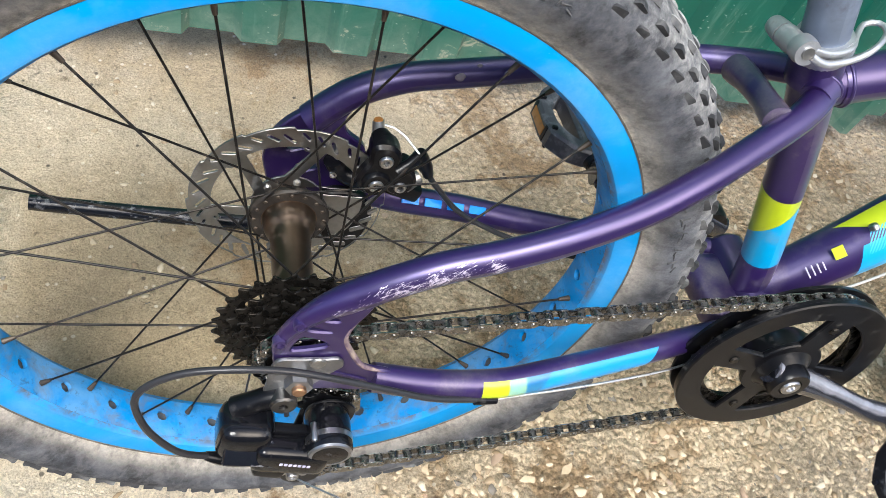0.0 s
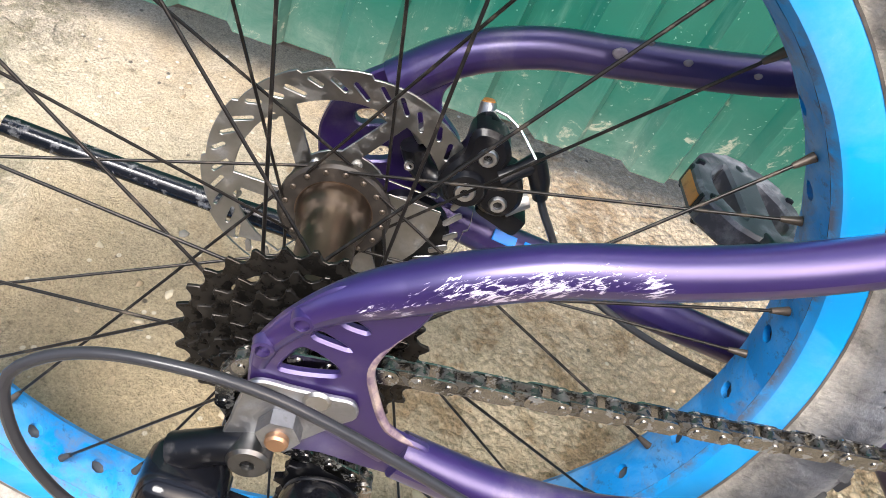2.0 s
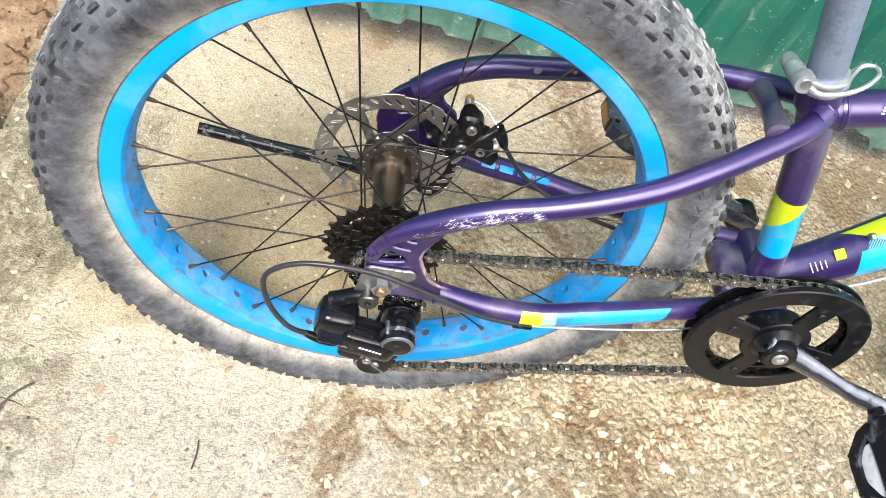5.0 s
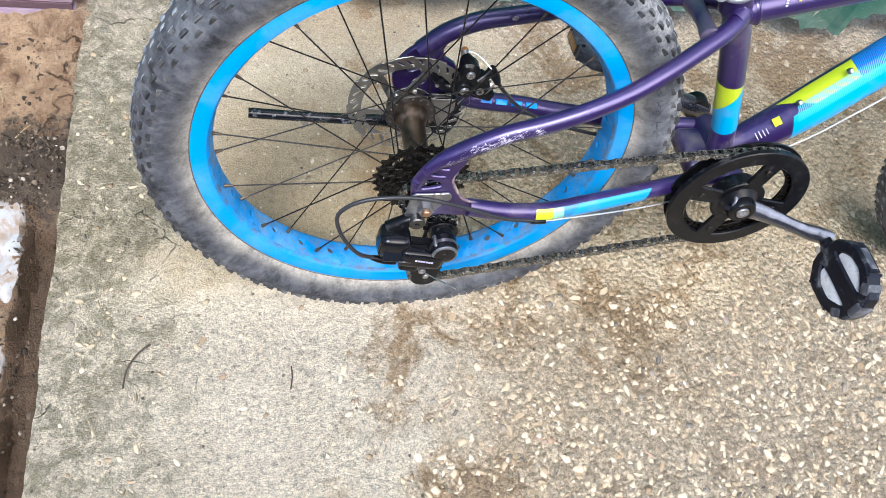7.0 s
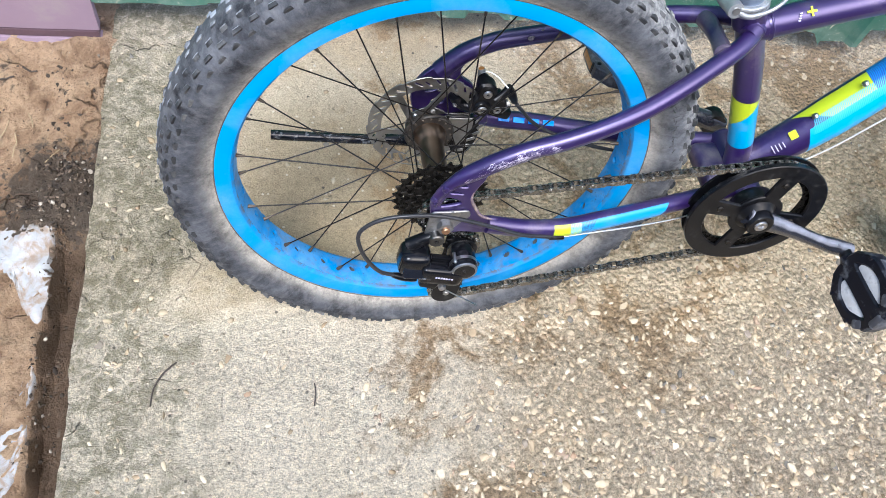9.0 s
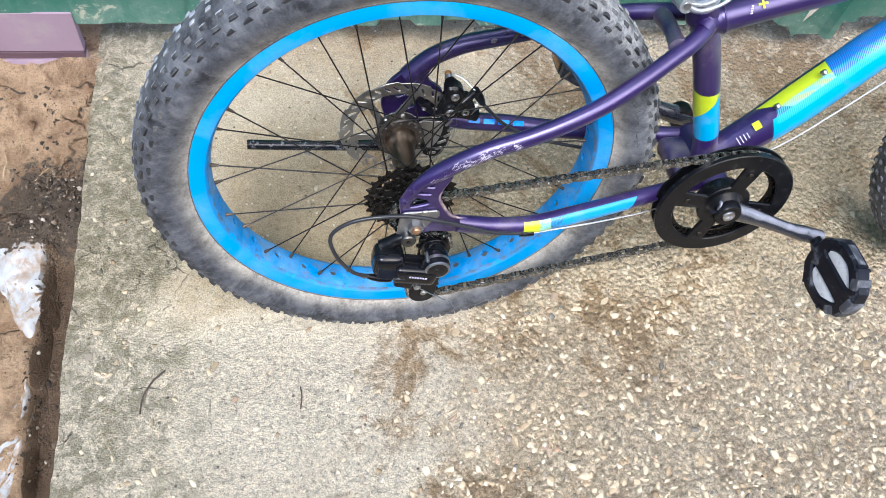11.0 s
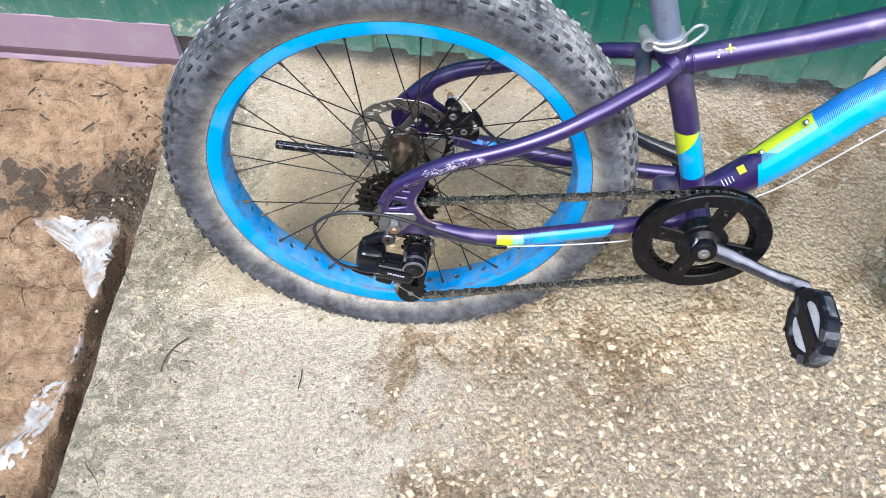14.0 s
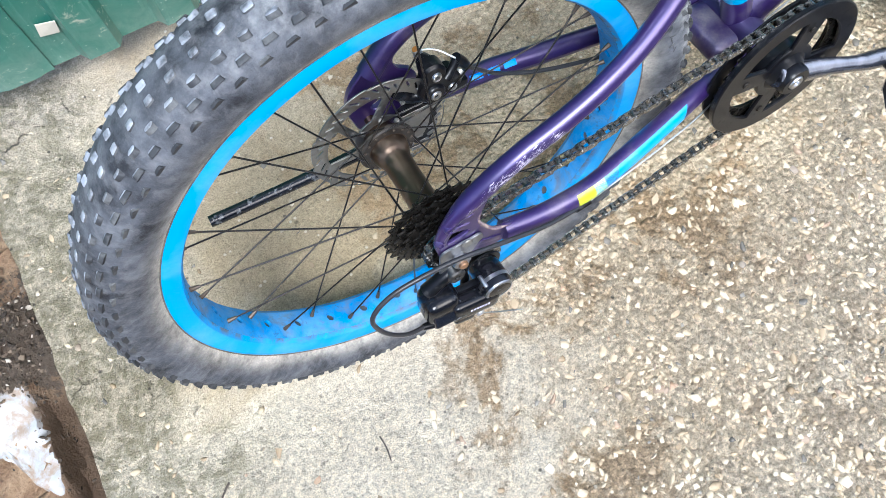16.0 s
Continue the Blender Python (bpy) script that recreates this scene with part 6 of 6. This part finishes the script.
# disc brake caliper
SECTION = BRAKE
LOBES = [(0.058, 0.060), (0.070, 0.0605), (0.0765, 0.052), (0.0765, 0.043), (0.085, 0.041), (0.0905, 0.034), (0.0925, 0.024), (0.087, 0.0155), (0.078, 0.0155), (0.070, 0.0205), (0.062, 0.0145), (0.053, 0.0170), (0.0495, 0.026), (0.0525, 0.036), (0.0575, 0.046)]
cal = part("brake_caliper", plate("brake_caliper", round_loop(LOBES, 0.0025), [], -0.0760, -0.0565, 0.0028), M_BLACK, bike, "black mechanical disc brake caliper with steel bolts")
part("pad_housing", lathe("pad_housing", [(0.0005, -0.0530), (0.0100, -0.0530), (0.0118, -0.0555), (0.0124, -0.0640)], 0.0625, 0.0262, 28, False), M_BLACK, cal)
part("caliper_post", sweep("caliper_post", [P(0.067, -0.066, 0.050), P(0.0645, -0.074, 0.056), P(0.0630, -0.080, 0.0570)], [0.0100, 0.0100, 0.0072], 18), M_BLACK, cal)
part("caliper_arm", sweep("caliper_arm", [P(0.078, -0.058, 0.038), P(0.086, -0.060, 0.0445), P(0.0935, -0.063, 0.0505)], [0.0062, 0.0046, 0.0056], 12), M_BLACK, cal)
part("arm_end", sweep("arm_end", [P(0.0930, -0.063, 0.0535), P(0.1010, -0.064, 0.0400), P(0.1060, -0.066, 0.0290)], [0.0060, 0.0062, 0.0046], 14), M_BLACK, cal)
part("caliper_foot", box("caliper_foot", (0.030, 0.020, 0.014), 0.004, pose(0.090, 0.073, 0.0085, 0, 20, 0)), M_BLACK, cal)
part("caliper_lug", sweep("caliper_lug", [P(0.030, -0.074, 0.0330), P(0.036, -0.074, 0.0210), P(0.048, -0.071, 0.0160), P(0.058, -0.069, 0.0210)], [0.0085, 0.0075, 0.0075, 0.0090], 14), M_BLACK, cal)
for a, w, u, r in ((0.0670, -0.0540, 0.0492, 0.0058), (0.0622, -0.0515, 0.0258, 0.0062), (0.0828, -0.0545, 0.0222, 0.0054), (0.0300, -0.0655, 0.0230, 0.0026)):
    part("caliper_bolt", lathe("caliper_bolt", [(0.0005, w - 0.0025), (0.0025, w - 0.0025), (0.0028, w), (r - 0.001, w), (r, w - 0.0015), (r, w - 0.018)], a, u, 20, False), M_BRIGHT, cal)
part("mount_bolt", sweep("mount_bolt", [P(0.0285, -0.0745, 0.0440), P(0.0345, -0.0735, 0.0390)], [0.0050, 0.0056], 16), M_STEEL, cal)
part("barrel", sweep("barrel", [P(0.0628, -0.081, 0.0565), P(0.0612, -0.085, 0.0660)], [0.0056, 0.0046], 14, (0, -1, 0), 0.003), M_BRIGHT, cal)
part("barrel_cap", sweep("barrel_cap", [P(0.0612, -0.085, 0.0660), P(0.0610, -0.0852, 0.0672)], [0.0040, 0.0034], 12, (0, -1, 0), 0.002), M_AMBER, cal)
part("pad_adjuster", sweep("pad_adjuster", [P(0.0885, -0.066, 0.0155), P(0.0945, -0.068, 0.0190), P(0.1010, -0.070, 0.0225)], [0.0068, 0.0062, 0.0056], 16), M_STEEL, cal)
part("brake_wire", sweep("brake_wire", [P(0.0640, -0.084, 0.0630), P(0.0730, -0.080, 0.0640), P(0.0820, -0.074, 0.0610), P(0.0880, -0.068, 0.0570), P(0.0935, -0.063, 0.0530)], 0.0009, 8), M_WIRE, cal)
part("brake_cable", sweep("brake_cable", [P(0.106, -0.066, 0.029), P(0.119, -0.070, 0.010), P(0.150, -0.076, -0.026), P(0.20, -0.066, -0.046), P(0.27, -0.052, -0.056), P(0.36, -0.035, -0.060)], 0.0025, 10), M_CABLE, bike, "black brake cable housing")

SECTION = STAND
# kick stand folded back along the brake side
stand = part("kickstand", sweep("kickstand", [P(-0.199, -0.105, -0.0520), P(-0.149, -0.104, -0.0565), P(-0.080, -0.103, -0.062), P(0.0, -0.102, -0.066)], [0.0068, 0.0066, 0.0072, 0.0085], 16), M_STAND, bike, "scratched black folded kickstand")
part("kickstand_mount", box("kickstand_mount", (0.050, 0.016, 0.036), 0.005, pose(0.018, 0.100, -0.052, 0, 10, 0)), M_BLACK, stand)
part("kickstand_tip", sweep("kickstand_tip", [P(-0.2035, -0.105, -0.0516), P(-0.197, -0.105, -0.0522)], 0.0066, 16), M_STAND, stand)

SECTION = BRAKE
# lettering-like blocks on the brake-side chainstay, small prints and bolts
for i in range(4):
    a, t = 0.104 + 0.021 * i, i / 3
    part("decal_block", box("decal_block", (0.0160, 0.0012, 0.0072), 0.0004, pose(a, -(FC - 0.088 + 0.0098 + 0.0018 * t), -0.0295 - 0.0085 * t + 0.0098, -45, 9, 0), 1), M_DECAL, bike)
SECTION = FRONT
part("decal_leaf", box("decal_leaf", (0.010, 0.0010, 0.011), 0.0003, pose(0.459, -0.0165, 0.0340, -42, -42, 0), 1), M_LIME, bike)
part("decal_cross", box("decal_cross", (0.011, 0.0008, 0.0026), 0.0003, pose(0.3935, -0.0110, 0.2195, -50, -15, 0), 1), M_LIME, bike)
part("decal_cross", box("decal_cross", (0.0026, 0.0008, 0.011), 0.0003, pose(0.3935, -0.0112, 0.2197, -50, -15, 0), 1), M_LIME, bike)
for i in range(4):
    part("print_bar", box("print_bar", (0.0028, 0.0008, 0.0016), 0.0002, pose(0.3815, -0.0115 - 0.0012 * i, 0.2170 - 0.0024 * i, -50, -15, 0), 1), M_PALE, bike)
    part("print_bar", box("print_bar", (0.0012, 0.0008, 0.011 - 0.001 * i), 0.0002, pose(0.4400 + 0.0035 * i, -0.0205, 0.0110 + 0.0032 * i, -42, -42, 0), 1), M_PALE, bike)

# front wheel and fork, seen at the edge
make_wheel("front", 1.030, AXLE, 0.0, TYRE_R, 92, KNOB_ROWS, True, 0)
part("front_rim", lathe("front_rim", [(RIM_R, RIM_H), (RIM_R - 0.022, RIM_H - 0.004), (RIM_R - 0.026, 0), (RIM_R - 0.022, -RIM_H + 0.004), (RIM_R, -RIM_H), (RIM_R - 0.018, 0)], 1.030, AXLE, 96), M_RIM, bike, "bright blue painted rim")
part("front_hub", drum("front_hub", 0.018, -0.05, 0.05, 1.030, AXLE, 24), M_HUB, bike)
for kk in range(32):
    th = PITCH * kk
    side = 1 if kk % 2 else -1
    off = radians(67.5) * (1 if (kk // 2) % 2 else -1)
    part("spoke", sweep("spoke", [P(1.030 + 0.024 * math.cos(th + off), 0.032 * side, AXLE + 0.024 * math.sin(th + off)), P(1.030 + 0.236 * math.cos(th), 0.006 * side, AXLE + 0.236 * math.sin(th))], 0.00105, 6, (0.3, 0.2, 0.9), 0.3), M_SPOKE, bike)
for s in (1, -1):
    part("fork_leg", sweep("fork_leg", [P(0.828, s * 0.062, 0.270), P(0.90, s * 0.066, 0.16), P(1.023, s * 0.066, AXLE)], [0.017, 0.017, 0.014], 18), M_GLOSS, bike)
part("fork_crown", box("fork_crown", (0.05, 0.15, 0.03), 0.01, pose(0.822, 0, 0.282, 0, 22, 0)), M_GLOSS, bike)

# ---- small things on the ground ----
def stick(name, pts, r, mat, label, cat="twig"):
    return tagged(part(name, sweep(name, pts, r, 6, (0, 0, 1), 0.01), mat, None), label, cat, cat + " pieces lying about")


stick("twig", [(-0.163, -0.168, 0.003), (-0.160, -0.150, 0.004), (-0.161, -0.134, 0.003)], 0.0012, M_TWIG, "short dark twig on the concrete")
stick("twig", [(-0.386, -0.150, 0.002), (-0.382, -0.125, 0.004), (-0.368, -0.102, 0.004), (-0.352, -0.088, 0.002)], 0.0013, M_TWIG, "curved dark twig on the concrete")
for x, y, g, ln in ((-0.66, 0.33, 0.8, 0.05), (-0.63, 0.31, 1.2, 0.04), (-0.58, 0.30, 0.7, 0.05), (-0.72, 0.27, 2.4, 0.06), (-0.78, 0.36, 0.3, 0.05), (-0.86, 0.24, 1.9, 0.04), (-0.69, 0.42, 2.7, 0.045), (-0.60, 0.36, 1.6, 0.03)):
    pts = [(x + ln * k * math.cos(g + 0.3 * k), y + ln * k * math.sin(g + 0.3 * k), soil_height(x + ln * k * math.cos(g), y + ln * k * math.sin(g)) + 0.004 + 0.004 * k * (1 - k)) for k in (0, 0.35, 0.7, 1.0)]
    stick("straw", pts, 0.0008, M_STRAW if g < 2.5 else M_TWIG, "dry pale stalk lying on the soil", "straw")

rng = random.Random(19)
for _ in range(12):
    x, y, g, ln = rng.uniform(-0.95, -0.53), rng.uniform(0.33, 0.47), rng.uniform(-0.6, 0.8), rng.uniform(0.012, 0.032)
    stick("twig", [(x + k * ln * math.cos(g), y + k * ln * math.sin(g), soil_height(x + k * ln * math.cos(g), y + k * ln * math.sin(g)) + 0.003) for k in (0, 0.5, 1)], 0.0016, M_TWIG, "short dark twig lying on the clay soil")


def grains(name, count, place, lo, hi, squash, seed):
    """Many small stones in one mesh."""
    rng = random.Random(seed)
    bm = bmesh.new()
    bmesh.ops.create_icosphere(bm, subdivisions=1, radius=1)
    vs = np.array([v.co[:] for v in bm.verts])
    fs = np.array([[v.index for v in f.verts] for f in bm.faces])
    bm.free()
    V, F, k = [], [], 0
    for _ in range(count):
        spot = place(rng)
        if spot is None:
            continue
        x, y, z = spot
        r = lo + (hi - lo) * rng.random() ** 3.2
        t = rng.uniform(0, 6.28)
        q = vs * np.array((r * rng.uniform(0.9, 1.25), r * rng.uniform(0.5, 0.9), r * squash)) * (1 + 1.0 * (np.array([[rng.random()] for _ in vs]) - 0.5))
        c, s = math.cos(t), math.sin(t)
        q = np.stack((q[:, 0] * c - q[:, 1] * s + x, q[:, 0] * s + q[:, 1] * c + y, q[:, 2] + z), 1)
        V.append(q)
        F.append(fs + k)
        k += len(vs)
    V, F = np.concatenate(V), np.concatenate(F)
    return mesh(name, V.tolist(), F.tolist(), None, 70)


def on_slab(rng):
    x, y = rng.uniform(-0.47, 1.15), rng.uniform(-0.72, 0.50)
    edge = x + 0.18 * nz(x, y, 6, 51) - 0.25 * y
    bare = 0.03 + 0.75 * smooth(edge, 0.0, 0.16) * (1 - smooth(y, -0.02, 0.12)) + 0.30 * smooth(-y, 0.2, 0.5) + 0.10 * smooth(-x, 0.28, 0.42) + 0.12 * smooth(x, 0.3, 0.7)
    if rng.random() > bare * (0.75 + 0.9 * nz(x, y, 9, 53)):
        return None
    return x, y, slab_height(x, y) - 0.0009


peb = part("pebbles", grains("pebbles", 70000, on_slab, 0.0011, 0.0072, 0.45, 3), M_PEBBLE, None)
tagged(peb, "small tan and grey pebbles set in the concrete", "pebbles", kind="stuff")


def on_soil(rng):
    x, y = rng.uniform(-1.05, -0.495), rng.uniform(-0.5, 0.49)
    heap = smooth(y, 0.16, 0.22) * (1 - smooth(y, 0.30, 0.36)) * smooth(x, -0.64, -0.57)
    litter = 0.5 * smooth(y, 0.19, 0.22) * (1 - smooth(y, 0.26, 0.30)) * max(0.0, 1.6 * nz(x, y, 14, 62))
    bank = 0.35 * (1 - smooth(abs(x + 0.555 + 0.010 * nz(x, y, 20, 63)), 0.006, 0.022))
    if rng.random() > 0.012 + 0.9 * max(heap, litter, bank) * (0.6 + 1.2 * nz(x, y, 12, 61)):
        return None
    return x, y, soil_height(x, y) + 0.0005


clod = part("clods", grains("clods", 42000, on_soil, 0.0008, 0.0050, 0.6, 5), M_CLOD, None)
tagged(clod, "loose dark clods of damp soil beside the slab", "clods", kind="stuff")
